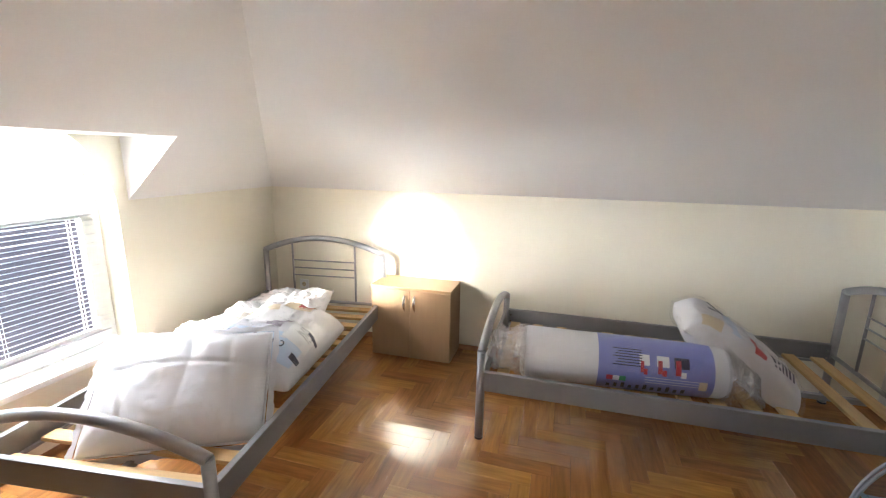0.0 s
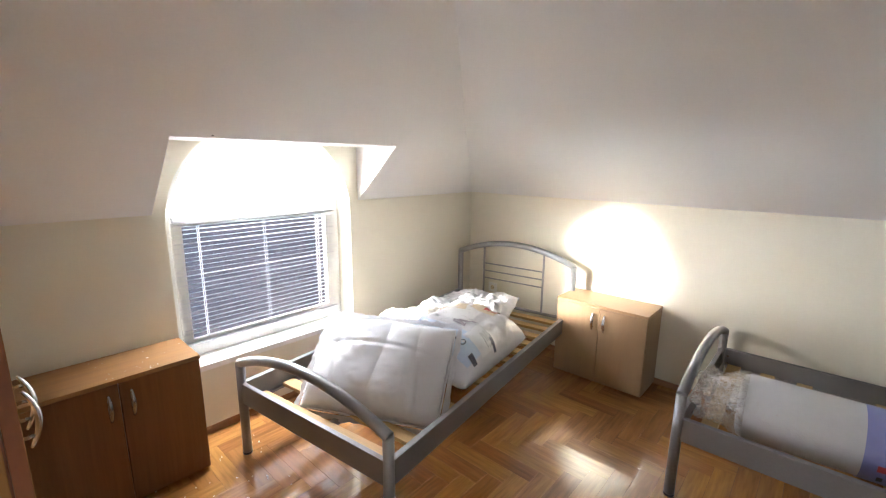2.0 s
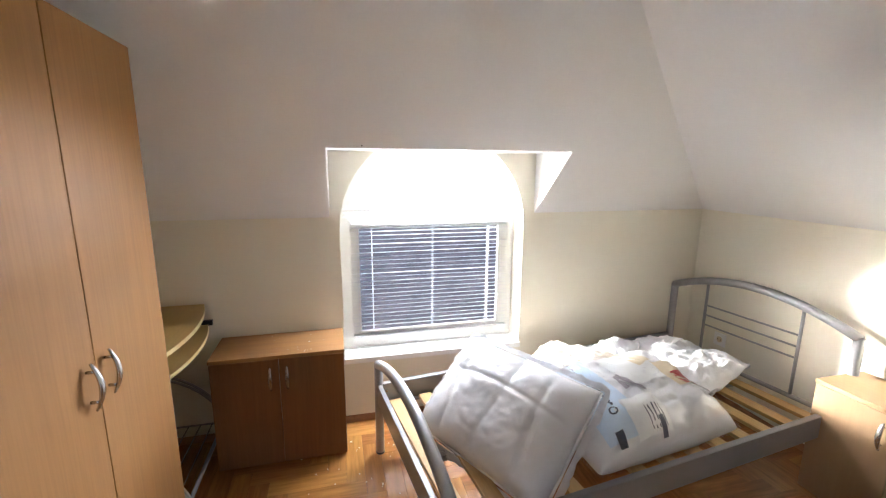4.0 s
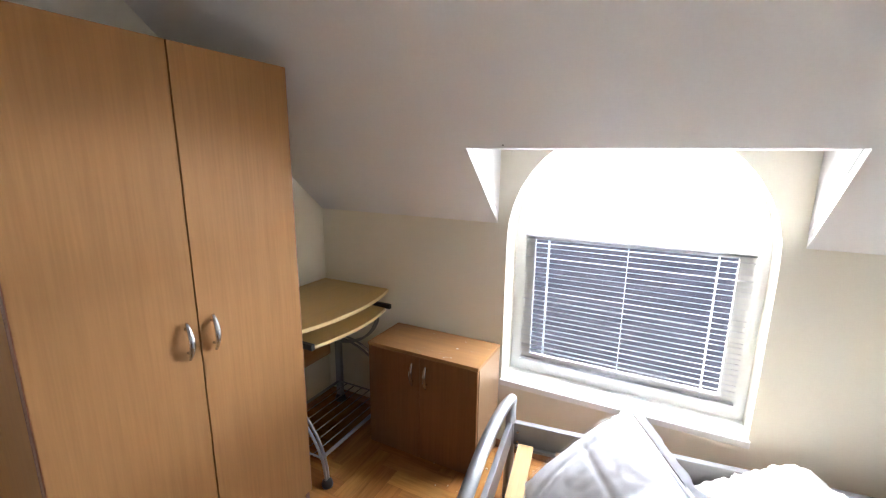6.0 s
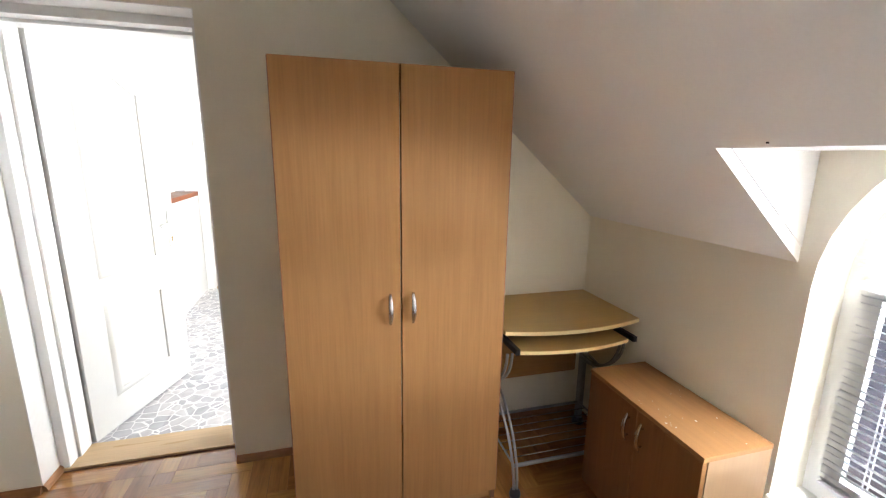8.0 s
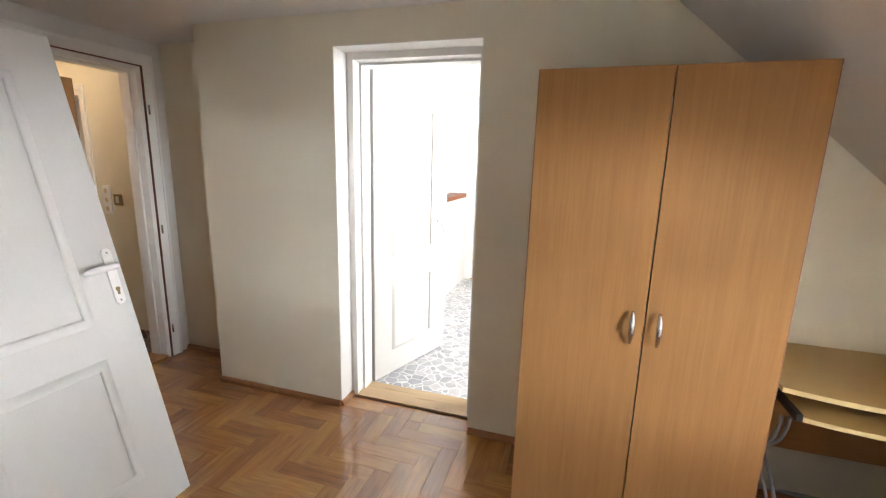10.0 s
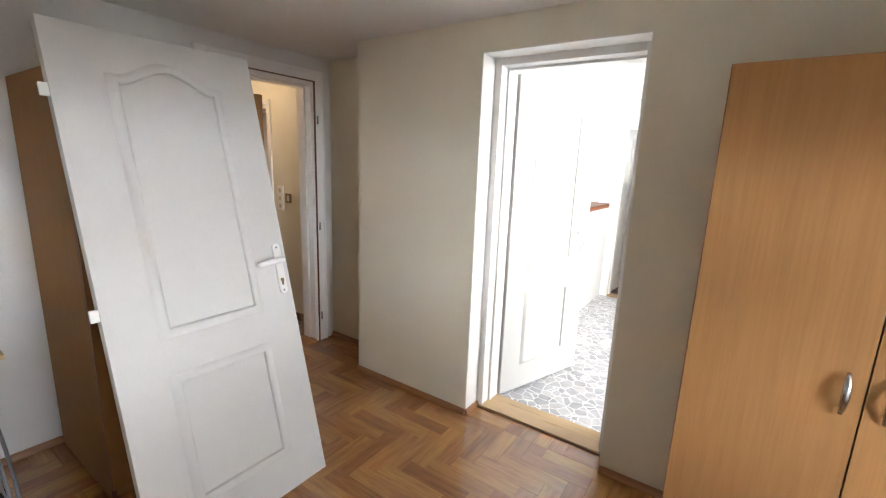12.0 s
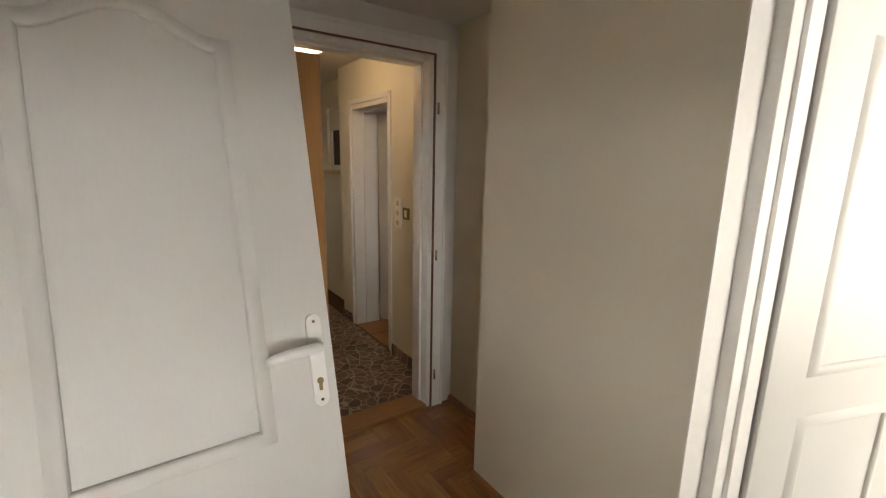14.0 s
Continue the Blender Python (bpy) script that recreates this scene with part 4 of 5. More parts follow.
# ---- desks ----
def desk(m, label):
    """Small computer desk on steel legs; the curved front faces -y, the back at y=0.46."""
    d = thing("desk", m, label, "desk", "small computer desks")
    wd, dp = 0.68, 0.462

    def board(x0, x1, y_front, bulge, y_back, z0, z1, mat):
        bm = B()
        front = [(x0 + (x1 - x0) * k / 16, y_front - bulge * (1 - (2 * k / 16 - 1) ** 2)) for k in range(17)]
        return sheet(bm, [front + [(x1, y_back), (x0, y_back)]], lambda a, b: (a, b, z0), (0, 0, z1 - z0))

    def band(x0, x1, y_front, bulge, z0, z1):
        front = [(x0 + (x1 - x0) * k / 16, y_front - bulge * (1 - (2 * k / 16 - 1) ** 2)) for k in range(17)]
        out = front + [(x, y + 0.003) for x, y in reversed(front)]
        return sheet(B(), [[(x, y - 0.0025) for x, y in out]], lambda a, b: (a, b, z0 + 0.0005), (0, 0, z1 - z0 - 0.001))

    part("desktop", board(0, wd, 0, 0.055, dp, 0.746, 0.764, M_DESK), M_DESK, d)
    part("edge_band", band(0, wd, 0, 0.055, 0.746, 0.764), M_DESK_EDGE, d, "pale yellow edge band")
    part("keyboard_shelf", board(0.055, wd - 0.075, -0.030, 0.040, 0.26, 0.664, 0.680, M_DESK), M_DESK, d)
    part("edge_band", band(0.055, wd - 0.075, -0.030, 0.040, 0.664, 0.680), M_DESK_EDGE, d, "pale yellow edge band")
    part("back_panel", box(B(), 0.05, dp - 0.06, 0.30, wd - 0.05, dp - 0.045, 0.52, 0.002), M_BEECH_X, d)
    for x in (0.045, wd - 0.045):
        part("runner", box(B(), x - 0.012, -0.045, 0.668, x + 0.008, 0.25, 0.694, 0.002), M_BLACK, d)
        post = part("leg_post", box(B(), x - 0.014, dp - 0.14, 0.03, x + 0.014, dp - 0.10, 0.745, 0.006), M_STEEL, d)
        part("foot_cap", lathe(B(), [(0.032, 0.0), (0.034, 0.012), (0.026, 0.032), (0.014, 0.04)], 16, Matrix.Translation((x, dp - 0.12, 0))), M_BLACK, d, "black rubber foot")
        part("foot_cap", lathe(B(), [(0.024, 0.0), (0.026, 0.012), (0.022, 0.03), (0.012, 0.036)], 16, Matrix.Translation((x, -0.082, 0))), M_BLACK, d, "black rubber foot")
        for s in (-0.012, 0.012):
            curve = []
            for k in range(13):
                a = radians(90 * k / 12)
                curve.append((x + s * 1.5 * (1 - 0.6 * k / 12), dp - 0.12 - (dp - 0.038) * math.sin(a) , 0.03 + 0.40 * math.cos(a)))
            part("curved_leg", tube(B(), curve, 0.0065, 8), M_STEEL, d)
            brace = [(x + s, dp - 0.12 - 0.30 * math.sin(radians(9 * k)), 0.40 + 0.235 * (1 - math.cos(radians(9 * k)))) for k in range(11)]
            part("curved_brace", tube(B(), brace, 0.007, 8), M_STEEL, d)
    for y, r in ((dp - 0.12, 0.008), (-0.05, 0.009)):
        part("rack_rail", tube(B(), [(0.045, y, 0.13), (wd - 0.045, y, 0.13)], r, 8), M_STEEL, d)
    for k in range(6):
        y = 0.005 + k * 0.055
        part("rack_wire", tube(B(), [(0.045, y, 0.128), (wd - 0.045, y, 0.128)], 0.003, 6), M_CHROME, d)
    for x in (0.05, wd - 0.05):
        part("rack_side", tube(B(), [(x, -0.05, 0.13), (x, dp - 0.12, 0.13)], 0.005, 6), M_STEEL, d)
    return d


desk(pose(-1.473, 0.124, 0, 0, 0, 180), "small computer desk with a beech top in the corner")
desk(pose(1.445, 2.085, 0, 0, 0, -90), "small computer desk with a beech top beside the wardrobe")


# ---- small fittings ----
def wall_socket(m, label):
    s = thing("wall_socket", m, label, "socket")
    part("plate", box(B(), -0.041, -0.009, -0.041, 0.041, 0.0, 0.041, 0.004), M_TRIM, s)
    ring = B()
    lathe(ring, [(0.0205, 0.0), (0.0225, 0.003), (0.0245, 0.0)], 20, Matrix.Translation((0, -0.009, 0)) @ Matrix.Rotation(radians(90), 4, "X"))
    part("rim", ring, M_TRIM, s)
    part("well", tube(B(), [(0, -0.0105, 0), (0, -0.008, 0)], 0.019, 18), M_CREAMPRINT, s, "recessed socket well")
    for x in (-0.0095, 0.0095):
        part("pin_hole", tube(B(), [(x, -0.0118, 0), (x, -0.010, 0)], 0.003, 8), M_BLACK, s)
    return s


wall_socket(pose(-1.905, N, 0.385), "white round wall socket behind the bed headboard")


def cable_coil():
    c = thing("cable_coil", pose(E, 1.30, 1.62, 0, 0, 0), "white cable coiled on a wall box", "cable")
    part("wall_box", box(B(), -0.028, -0.03, 0.17, -0.001, 0.05, 0.25, 0.004), M_TRIM, c)
    for k, (z, r, dy) in enumerate(((0.055, 0.05, 0.01), (-0.065, 0.04, 0.012), (0.05, 0.043, 0.004))):
        ring = [(-0.012 - 0.006 * k + 0.004 * math.sin(3 * a), dy + r * 0.62 * math.cos(a), z + r * math.sin(a) * 1.15) for a in [math.tau * i / 22 for i in range(22)]]
        part("loop", tube(B(), ring, 0.0048, 8, close=True), M_TRIM, c)
    part("lead", tube(B(), [(-0.012, 0.01, 0.17), (-0.02, 0.015, 0.14), (-0.014, 0.012, 0.1)], 0.0048, 8), M_TRIM, c)


cable_coil()
nail = thing("nail", pose(-1.767, 0.907, KNEE + KW * (W * -1 - 1.767) - 0.001), "dark nail head in the white roof slope", "nail")
part("head", lathe(B(), [(0.0035, -0.002), (0.004, 0.0), (0.002, 0.003)], 10), M_BLACK, nail)


def crumbs():
    """Plaster crumbs swept about on the parquet under the window."""
    rnd_c = random.Random(31)
    bm = B()
    for k in range(46):
        x, y = rnd_c.uniform(-2.1, -1.1), rnd_c.uniform(0.55, 1.05)
        size = rnd_c.choice((0.002, 0.003, 0.003, 0.006))
        box(bm, -size, -size * 0.6, 0, size, size * 0.6, size * 0.7, 0, pose(x, y, 0.0002, 0, 0, rnd_c.uniform(0, 180)))
    ob = link("floor_crumbs", bm, M_CREAMPRINT)
    return tagged(ob, "small plaster crumbs scattered on the parquet", "debris", kind="stuff")


crumbs()

# ---- next room ----
NX0, NX1, NY0 = -2.62, 0.575, -3.46
setting("floor_next_room", box(B(), NX0, NY0 - 0.12, -0.12, NX1, RS, -0.003), M_PAPER, "mortar bed under grey patterned tiles", "floor")
east2 = [(NY0, -0.1), (RS, -0.1), (RS, 2.25), (NY0, 2.25)]
niche = [(-3.02, 1.13), (-2.25, 1.13), (-2.25, 1.98), (-2.75, 1.98), (-3.02, 1.84)]
setting("wall_next_room_east", sheet(B(), [east2, niche], lambda a, b: (NX1, a, b), (0.2, 0, 0)), M_WHITE_WALL, "white painted wall with a small window", "wall")
far = [(NX0, -0.1), (-0.27, -0.1), (-0.27, 1.98), (0.525, 1.98), (0.525, -0.1), (NX1 + 0.2, -0.1), (NX1 + 0.2, 2.25), (NX0, 2.25)]
setting("wall_next_room_south", sheet(B(), [far], lambda a, b: (a, NY0, b), (0, -0.12, 0)), M_WHITE_WALL, "white painted wall with a doorway", "wall")
w2 = [(NY0, -0.1), (RS, -0.1), (RS, 2.25), (NY0, 2.25)]
setting("wall_next_room_west", sheet(B(), [w2, [(-2.5, 0.9), (-1.0, 0.9), (-1.0, 2.0), (-2.5, 2.0)]], lambda a, b: (NX0, a, b), (-0.2, 0, 0)), M_WHITE_WALL, "white painted wall with a wide window opening", "wall")
setting("wall_next_room_north", box(B(), NX0 - 0.2, RS - 0.004, -0.1, W - 0.02, RS + 0.15, 2.25), M_WHITE_WALL, "white painted wall", "wall")
setting("ceiling_next_room", box(B(), NX0 - 0.2, NY0 - 0.12, 2.24, NX1 + 0.2, RS, 2.36), M_CEIL, "white painted ceiling", "ceiling")
f3 = door_frame("door_frame_3", "white painted door frame in the next room", (-0.27, 0.525), 1.98, NY0 + 0.004, NY0 - 0.12, "x")
for x0, x1, z0, z1 in ((-0.335, -0.262, 0, 2.045), (0.517, 0.57, 0, 2.045), (-0.262, 0.517, 1.972, 2.045)):
    part("casing", box(B(), x0, NY0 + 0.001, z0, x1, NY0 + 0.015, z1, 0.004), M_TRIM, f3)
setting("threshold_3", box(B(), -0.228, NY0 - 0.12, -0.006, 0.483, NY0 + 0.01, 0.016, 0.003), M_SILLWOOD, "varnished wooden threshold board", "threshold")
panel_door(Matrix.Translation((0.48, NY0 - 0.13, 0.02)) @ Matrix.Rotation(math.atan2(-0.76, -0.075), 4, "Z"), "white panel door standing open at the end of the next room", 0.72, hinges=False)
small = tagged(new("window_2"), "small window with a brown sill in the next room", "window", kind="structure")
part("window_frame", sheet(B(), [niche, [(-2.96, 1.19), (-2.31, 1.19), (-2.31, 1.76), (-2.96, 1.76)]], lambda a, b: (NX1 + 0.09, a, b), (0.05, 0, 0)), M_PVC, small)
pn = part("pane", box(B(), NX1 + 0.11, -2.965, 1.185, NX1 + 0.115, -2.305, 1.765), M_GLASS, small)
pn.visible_shadow = False
part("window_sill", box(B(), NX1 - 0.11, -3.04, 1.09, NX1 + 0.085, -2.23, 1.132, 0.006), M_RIM, small, "dark brown wooden sill")


def wrapped_mattress():
    g = thing("wrapped_mattress", pose(-0.11, -3.30, 0.0, 0, -6, 12), "pink foam mattress wrapped in clear film standing upright", "mattress")
    part("foam", cushion(B(), w=0.34, h=1.40, t=0.22, px=8, lumps=0.022, seed=6.6), M_PINK, g)
    part("dark_layer", cushion(B(), w=0.12, h=1.36, t=0.22, px=8, lumps=0.02, seed=1.6), M_MAUVE, g, "dark blue foam layer")
    part("clear_film", cushion(B(), w=0.37, h=1.44, t=0.25, px=8, lumps=0.035, seed=2.2), M_FILM_LOOSE, g, "clear crumpled film")
    for o in g.children:
        o.matrix_basis = pose(-0.20 if o.name.startswith("dark") else 0, 0, 0.72, 90)


wrapped_mattress()
# the room at the far end
setting("floor_far_room", box(B(), -1.8, -6.4, -0.12, 1.6, NY0 - 0.12, 0.0), M_PARQUET, "brown wooden floor of the far room", "floor")
setting("wall_far_room_south", box(B(), -1.8, -6.55, -0.1, 1.6, -6.4, 2.3), M_WHITE_WALL, "white painted wall", "wall")
for x0, x1 in ((-1.95, -1.8), (1.6, 1.75)):
    setting("wall_far_room_side", box(B(), x0, -6.55, -0.1, x1, NY0 - 0.12, 2.3), M_WHITE_WALL, "white painted wall", "wall")
setting("ceiling_far_room", sheet(B(), [[(-6.4, 1.15), (-5.0, 2.3), (NY0 - 0.12, 2.3), (NY0 - 0.12, 2.4), (-6.4, 2.4)]], lambda a, b: (-1.8, a, b), (3.4, 0, 0)), M_CEIL, "sloping white ceiling of the far room", "ceiling")
bed(pose(-0.9, -5.25, 0, 0, 0, -90), "metal bed frame with bare slats in the far room", (2, 5))

# ---- hall ----
HX1, HW = 5.4, -0.675
setting("floor_hall", box(B(), E + 0.14, HW - 0.6, -0.12, HX1, 1.3, -0.006), M_JOINT, "mortar bed under brown patterned tiles", "floor")
hall = [(E + 0.14, -0.1), (2.895, -0.1), (2.895, 1.95), (3.60, 1.95), (3.60, -0.1), (3.86, -0.1), (3.86, 2.3), (E + 0.14, 2.3)]
setting("wall_hall_south", sheet(B(), [hall], lambda a, b: (a, HW, b), (0, -0.22, 0)), M_WALL, "cream painted hall wall with a doorway", "wall")
back = [(3.72, -0.1), (HX1, -0.1), (HX1, 2.3), (3.72, 2.3)]
setting("wall_hall_set_back", sheet(B(), [back, [(4.12, 1.40), (4.66, 1.40), (4.66, 2.02), (4.12, 2.02)]], lambda a, b: (a, HW - 0.18, b), (0, -0.14, 0)), M_WALL, "cream painted hall wall with a small window", "wall")
setting("wall_hall_end", box(B(), HX1, HW - 0.6, -0.1, HX1 + 0.1, 1.4, 2.3), M_WALL, "cream painted wall", "wall")
setting("wall_hall_north", box(B(), E + 0.14, 1.3, -0.1, HX1, 1.4, 2.3), M_WALL, "cream painted wall", "wall")
setting("ceiling_hall", box(B(), E + 0.14, HW - 0.9, 2.28, HX1 + 0.1, 1.4, 2.4), M_CEIL, "white painted hall ceiling", "ceiling")
f4 = door_frame("door_frame_4", "white painted door frame in the hall", (2.895, 3.60), 1.95, HW + 0.003, HW - 0.22, "x")
for x0, x1, z0, z1 in ((2.872, 2.90, 0, 1.985), (3.595, 3.625, 0, 1.985), (2.90, 3.595, 1.945, 1.985)):
    part("casing", box(B(), x0, HW + 0.001, z0, x1, HW + 0.015, z1, 0.004), M_TRIM, f4)
setting("threshold_4", box(B(), 2.967, HW - 0.34, -0.006, 3.528, HW + 0.012, 0.015, 0.003), M_OAKSILL, "varnished wooden threshold board", "threshold")
panel_door(Matrix.Translation((3.55, HW - 0.23, 0.02)) @ Matrix.Rotation(radians(-150), 4, "Z"), "white panel door ajar in the hall", 0.60, hinges=False) 
setting("wall_hall_room", box(B(), 2.2, HW - 2.0, -0.1, 4.2, HW - 1.9, 2.3), M_WALL, "plain wall behind the hall door", "wall")
setting("floor_hall_room", box(B(), 2.2, HW - 1.9, -0.12, 4.2, HW - 0.14, -0.002), M_OAKSILL, "wooden floor behind the hall door", "floor")
for x in (2.1, 4.2):
    setting("wall_hall_room_side", box(B(), x, HW - 2.0, -0.1, x + 0.1, HW - 0.32, 2.3), M_WALL, "plain wall behind the hall door", "wall")
setting("ceiling_hall_room", box(B(), 2.1, HW - 2.0, 2.28, 4.3, HW - 0.9, 2.4), M_CEIL, "plain ceiling behind the hall door", "ceiling")
hw = tagged(new("window_3"), "small dark hall window with a white frame and wooden sill", "window", kind="structure")
part("window_frame", sheet(B(), [[(4.12, 1.40), (4.66, 1.40), (4.66, 2.02), (4.12, 2.02)], [(4.16, 1.44), (4.62, 1.44), (4.62, 1.80), (4.16, 1.80)]], lambda a, b: (a, HW - 0.21, b), (0, -0.04, 0)), M_TRIM, hw)
part("pane", box(B(), 4.15, HW - 0.236, 1.43, 4.63, HW - 0.232, 1.81), M_BLACK, hw, "dark window pane")
part("window_sill", box(B(), 4.09, HW - 0.22, 1.355, 4.69, HW - 0.13, 1.395, 0.004), M_SILLWOOD, hw, "wooden window sill")
bb = B()
box(bb, E + 0.14, HW, -0.006, 2.872, HW + 0.012, 0.075, 0.003)
box(bb, 3.63, HW, -0.006, 3.86, HW + 0.012, 0.075, 0.003)
setting("baseboard_hall", bb, M_HALLTILE, "tiled skirting of the hall", "skirting")


def hall_lamp():
    g = thing("ceiling_lamp", pose(2.97, -0.09, 2.28), "lit glass bowl ceiling lamp in the hall", "lamp")
    part("base", tube(B(), [(0, 0, -0.02), (0, 0, 0.0)], 0.09, 24), M_TRIM, g)
    prof = [(0.02, -0.115), (0.08, -0.112), (0.125, -0.095), (0.145, -0.065), (0.14, -0.035), (0.11, -0.02)]
    bm = lathe(B(), prof, 48)
    for v in bm.verts:
        a = math.atan2(v.co.y, v.co.x)
        v.co.xy *= 1 + 0.02 * math.cos(a * 12)
    part("bowl", bm, M_LAMP, g, "glowing ribbed glass bowl")


hall_lamp()
sw = thing("light_switch", pose(2.655, HW, 1.13), "brass light switch with a white rocker on the hall wall", "switch")
part("plate", box(B(), -0.042, 0.0, -0.042, 0.042, 0.009, 0.042, 0.004), M_BRASS, sw)
part("rocker", box(B(), -0.014, 0.008, -0.026, 0.014, 0.014, 0.026, 0.003), M_TRIM, sw)
tri = thing("triple_socket", pose(2.765, HW, 1.125), "white upright triple socket on the hall wall", "socket")
part("plate", box(B(), -0.04, 0.0, -0.11, 0.04, 0.012, 0.11, 0.005), M_TRIM, tri)
for z in (-0.07, 0.0, 0.07):
    part("well", tube(B(), [(0, 0.0125, z), (0, 0.0145, z)], 0.020, 18), M_CREAMPRINT, tri)

# ---- outside ----
setting("ground", box(B(), -400, -400, -6.2, 400, 400, -6.0), M_GROUND, "pale ground outside reaching the horizon", "ground")
# added self-lit sheet that stands in for the bright distance
setting("backdrop", box(B(), -90, -120, -6.0, -89, 120, 4.0), M_HAZE_GLOW, "glowing sheet added as the bright hazy distance outside", "backdrop")
nb = thing("house", pose(-10.0, 1.5, -5.6), "dark neighbouring house seen through the blind", "house")
part("wall", box(B(), -3, -9, -1.3, 2.2, 9, 3.2), M_ROOF, nb)
ro = sheet(B(), [[(-3.6, 3.1), (2.8, 3.1), (2.8, 3.25), (-0.4, 5.55), (-3.6, 3.25)]], lambda a, b: (a, -9.4, b), (0, 18.8, 0))
part("roof", ro, M_ROOF, nb, "dark tiled roof")

# ---- floors laid piece by piece ----
PL, PW, GAP = 0.35, 0.0875, 0.0006
REGIONS = ((W, S, E, N), (JOG, RS, E, S), (DX0, S - 0.125, DX1, S))
sub = B()
box(sub, W - 0.1, S, -0.12, E, N + 0.1, -0.004)
box(sub, JOG, RS, -0.12, E, S, -0.004)
box(sub, DX0, S - 0.125, -0.12, DX1, S, -0.004)
floor = setting("floor", sub, M_JOINT, "glossy varnished oak herringbone parquet", "floor")


def plank_mesh(lx, ly):
    """A plank centred on the origin with its top at z=0 and eased edges."""
    bm = B()
    e = 0.0007
    rings = [[(lx, ly, -0.012), (lx, ly, -e), (lx - e, ly - e, 0.0)][k] for k in range(3)]
    vs = [[bm.verts.new((sx * a / 2, sy * b / 2, z)) for sx, sy in ((-1, -1), (1, -1), (1, 1), (-1, 1))] for a, b, z in rings]
    for one, two in zip(vs, vs[1:]):
        for k in range(4):
            bm.faces.new((one[k], one[(k + 1) % 4], two[(k + 1) % 4], two[k]))
    bm.faces.new(vs[-1])
    mesh = bpy.data.meshes.new("plank")
    bm.to_mesh(mesh)
    bm.free()
    mesh.materials.append(M_PARQUET)
    return mesh


def lay_parquet():
    full = plank_mesh(PL - GAP, PW - GAP)
    found = []
    ratio = round(PL / PW)
    for i in range(-120, 121):
        for j in range(-20, 21):
            bx, by = (i + j * ratio) * PW, (i - j * ratio) * PW
            found.append((bx, by, bx + PL, by + PW, 0))
            found.append((bx + PL, by + PW - PL, bx + PL + PW, by + PW, 1))
    pieces = []
    for x0, y0, x1, y1, up in found:
        for rx0, ry0, rx1, ry1 in REGIONS:
            cx0, cy0, cx1, cy1 = max(x0, rx0), max(y0, ry0), min(x1, rx1), min(y1, ry1)
            if cx1 - cx0 > 0.004 and cy1 - cy0 > 0.004:
                pieces.append((cx0, cy0, cx1, cy1, up, abs((cx1 - cx0) * (cy1 - cy0) - PL * PW) < 1e-5))
    pieces.sort(key=lambda p: abs((p[0] + p[2]) / 2 - 0.35) + abs((p[1] + p[3]) / 2 - 0.85))
    rnd = random.Random(11)
    rest = ([], []), ([], [])
    for k, (x0, y0, x1, y1, up, whole) in enumerate(pieces):
        mid = ((x0 + x1) / 2, (y0 + y1) / 2)
        lift = rnd.uniform(-0.0006, 0.0)
        if k < 300:
            lx, ly = (y1 - y0, x1 - x0) if up else (x1 - x0, y1 - y0)
            ob = new("plank", full if whole else plank_mesh(lx - GAP, ly - GAP))
            ob.parent = floor
            ob.matrix_basis = pose(mid[0], mid[1], lift, rnd.uniform(-0.5, 0.5), rnd.uniform(-0.09, 0.09), 90 if up else 0)
        else:
            verts, faces = rest[up]
            at, g = len(verts), GAP / 2
            verts += [(x0 + g, y0 + g, -0.012), (x1 - g, y0 + g, -0.012), (x1 - g, y1 - g, -0.012), (x0 + g, y1 - g, -0.012)]
            verts += [(x0 + g, y0 + g, lift), (x1 - g, y0 + g, lift + rnd.uniform(-5e-4, 5e-4)), (x1 - g, y1 - g, lift), (x0 + g, y1 - g, lift)]
            faces += [tuple(at + q for q in f) for f in ((4, 5, 6, 7), (0, 1, 5, 4), (1, 2, 6, 5), (2, 3, 7, 6), (3, 0, 4, 7))]
    for (verts, faces), mat in zip(rest, (M_PARQUET_X, M_PARQUET_Y)):
        mesh = bpy.data.meshes.new("parquet_rows")
        mesh.from_pydata(verts, [], faces)
        mesh.materials.append(mat)
        ob = tagged(new("parquet_rows", mesh), kind="stuff")
        ob.parent = floor


lay_parquet()


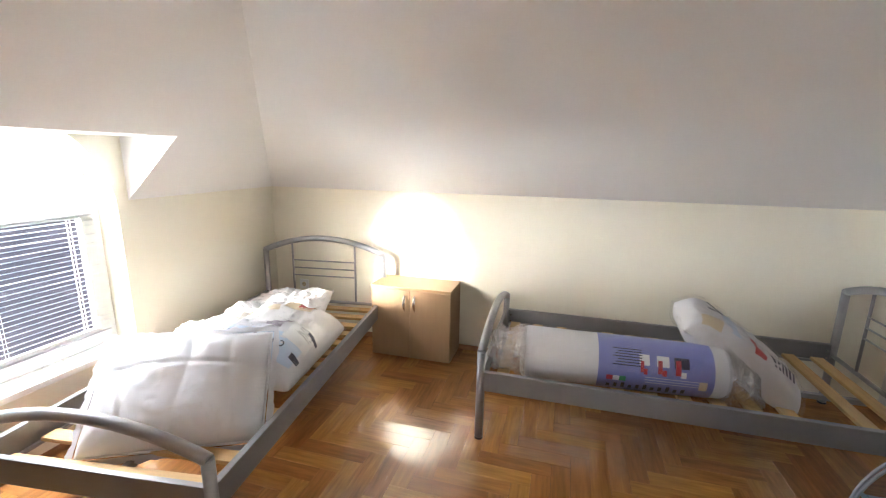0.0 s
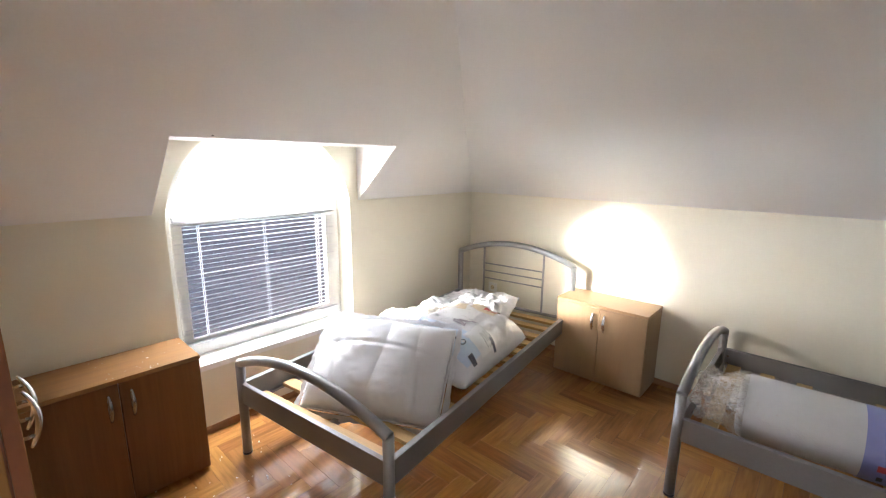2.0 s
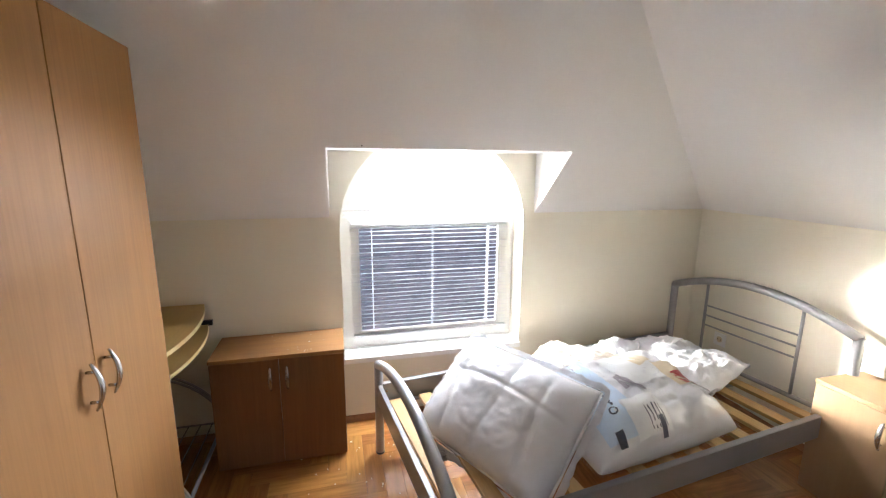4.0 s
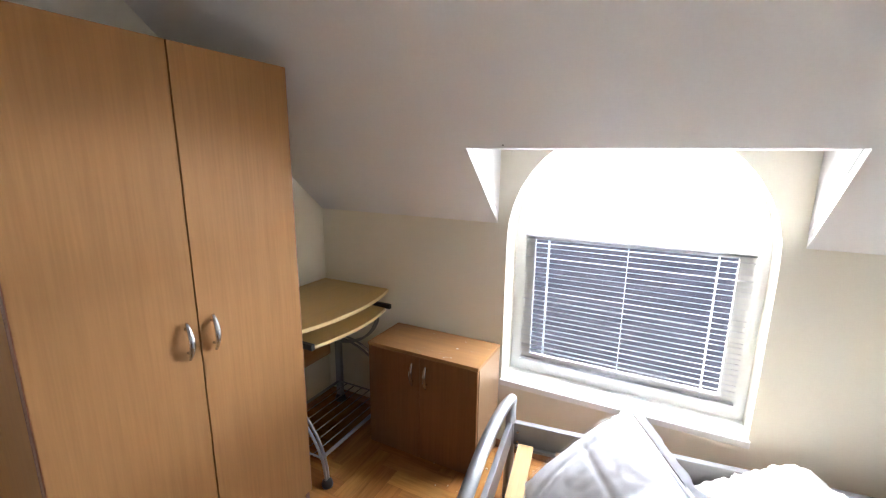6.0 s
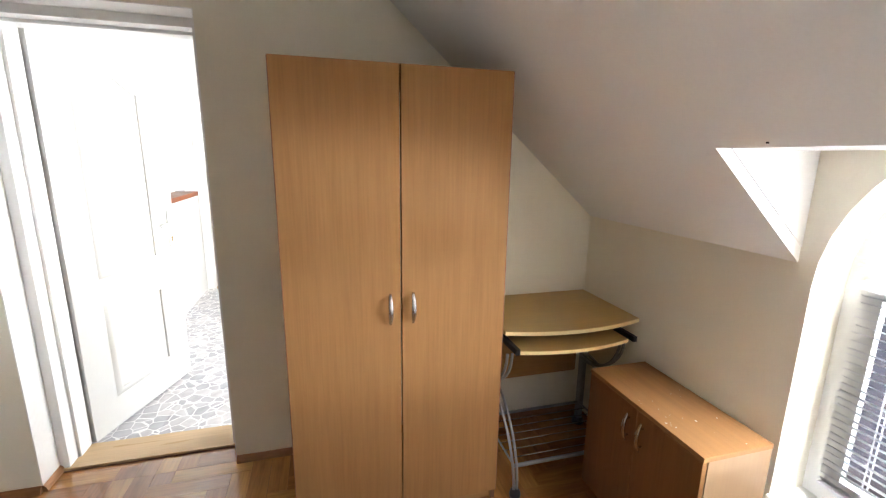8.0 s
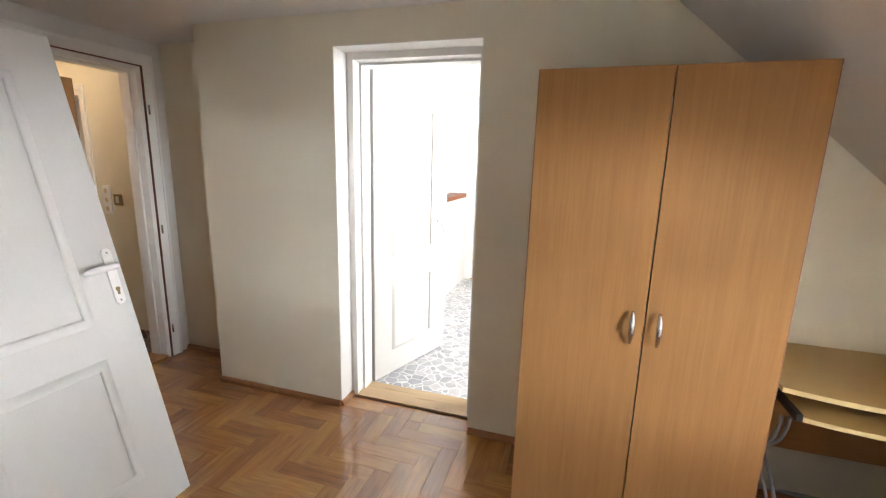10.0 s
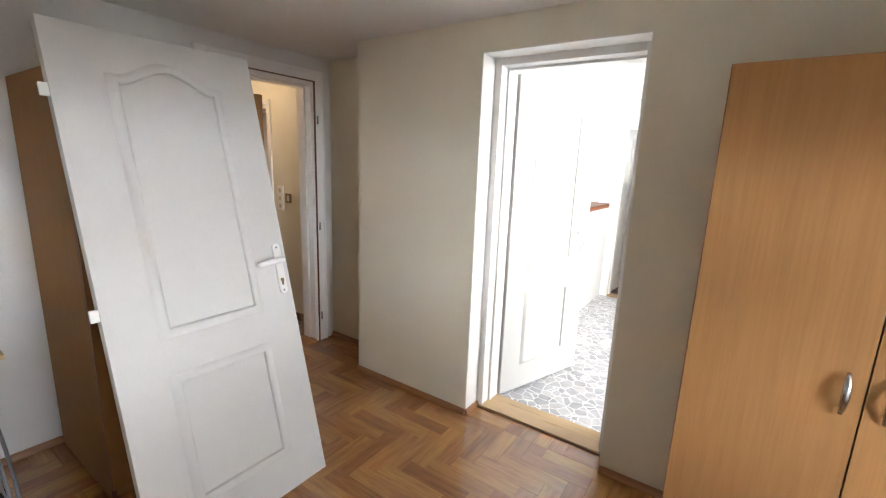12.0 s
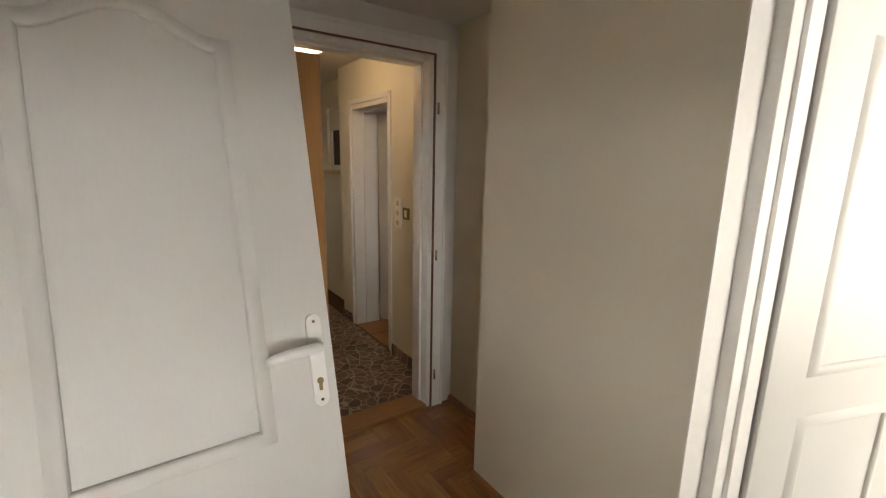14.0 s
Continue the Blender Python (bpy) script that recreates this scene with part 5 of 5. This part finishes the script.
def lay_tiles(parent_name, x0, y0, x1, y1, size, mat, z=0.0):
    parent = bpy.data.objects[parent_name]
    shared = {}
    y = y1
    while y > y0 + 0.01:
        x = x0
        while x < x1 - 0.01:
            sx, sy = min(size, x1 - x), min(size, y - y0)
            key = (round(sx, 3), round(sy, 3))
            if key not in shared:
                mesh = bpy.data.meshes.new("tile")
                bm = box(B(), -sx / 2 + 0.001, -sy / 2 + 0.001, -0.008, sx / 2 - 0.001, sy / 2 - 0.001, 0.0)
                bm.to_mesh(mesh)
                bm.free()
                mesh.materials.append(mat)
                shared[key] = mesh
            ob = new("tile", shared[key])
            ob.parent = parent
            ob.matrix_basis = pose(x + sx / 2, y - sy / 2, z)
            x += size
        y -= size


lay_tiles("floor_next_room", NX0, NY0 + 0.011, NX1, RS - 0.001, 0.40, M_TILE)


def clipped(poly, axis, limit, keep):
    """The part of a flat polygon on one side of an axis-aligned line; keep is 1 for above, -1 for below."""
    out = []
    for a, b in zip(poly, poly[1:] + poly[:1]):
        ia, ib = keep * (a[axis] - limit), keep * (b[axis] - limit)
        if ia >= 0:
            out.append(a)
        if ia * ib < 0:
            k = ia / (ia - ib)
            out.append((a[0] + (b[0] - a[0]) * k, a[1] + (b[1] - a[1]) * k))
    return out


def lay_diagonal_tiles(parent_name, x0, y0, x1, y1, size, mat):
    """Square tiles laid cornerwise, cut off at the walls."""
    parent = bpy.data.objects[parent_name]
    step, arm = size / math.sqrt(2), (size - 0.005) / math.sqrt(2)
    for i in range(int((x1 - x0) / step) + 2):
        for j in range(int((y1 - y0) / step) + 2):
            if (i + j) % 2:
                continue
            cx, cy = x0 + i * step, y0 + j * step
            poly = [(cx - arm, cy), (cx, cy - arm), (cx + arm, cy), (cx, cy + arm)]
            for axis, limit, keep in ((0, x0, 1), (0, x1, -1), (1, y0, 1), (1, y1, -1)):
                poly = clipped(poly, axis, limit, keep) if len(poly) > 2 else []
            if len(poly) < 3:
                continue
            bm = sheet(B(), [[(a - cx, b - cy) for a, b in poly]], lambda a, b: (a, b, 0.0), (0, 0, -0.008))
            ob = link("tile", bm, mat)
            ob.parent = parent
            ob.matrix_basis = pose(cx, cy, 0)


lay_diagonal_tiles("floor_hall", E + 0.152, HW + 0.014, HX1, 1.3, 0.33, M_HALLTILE)
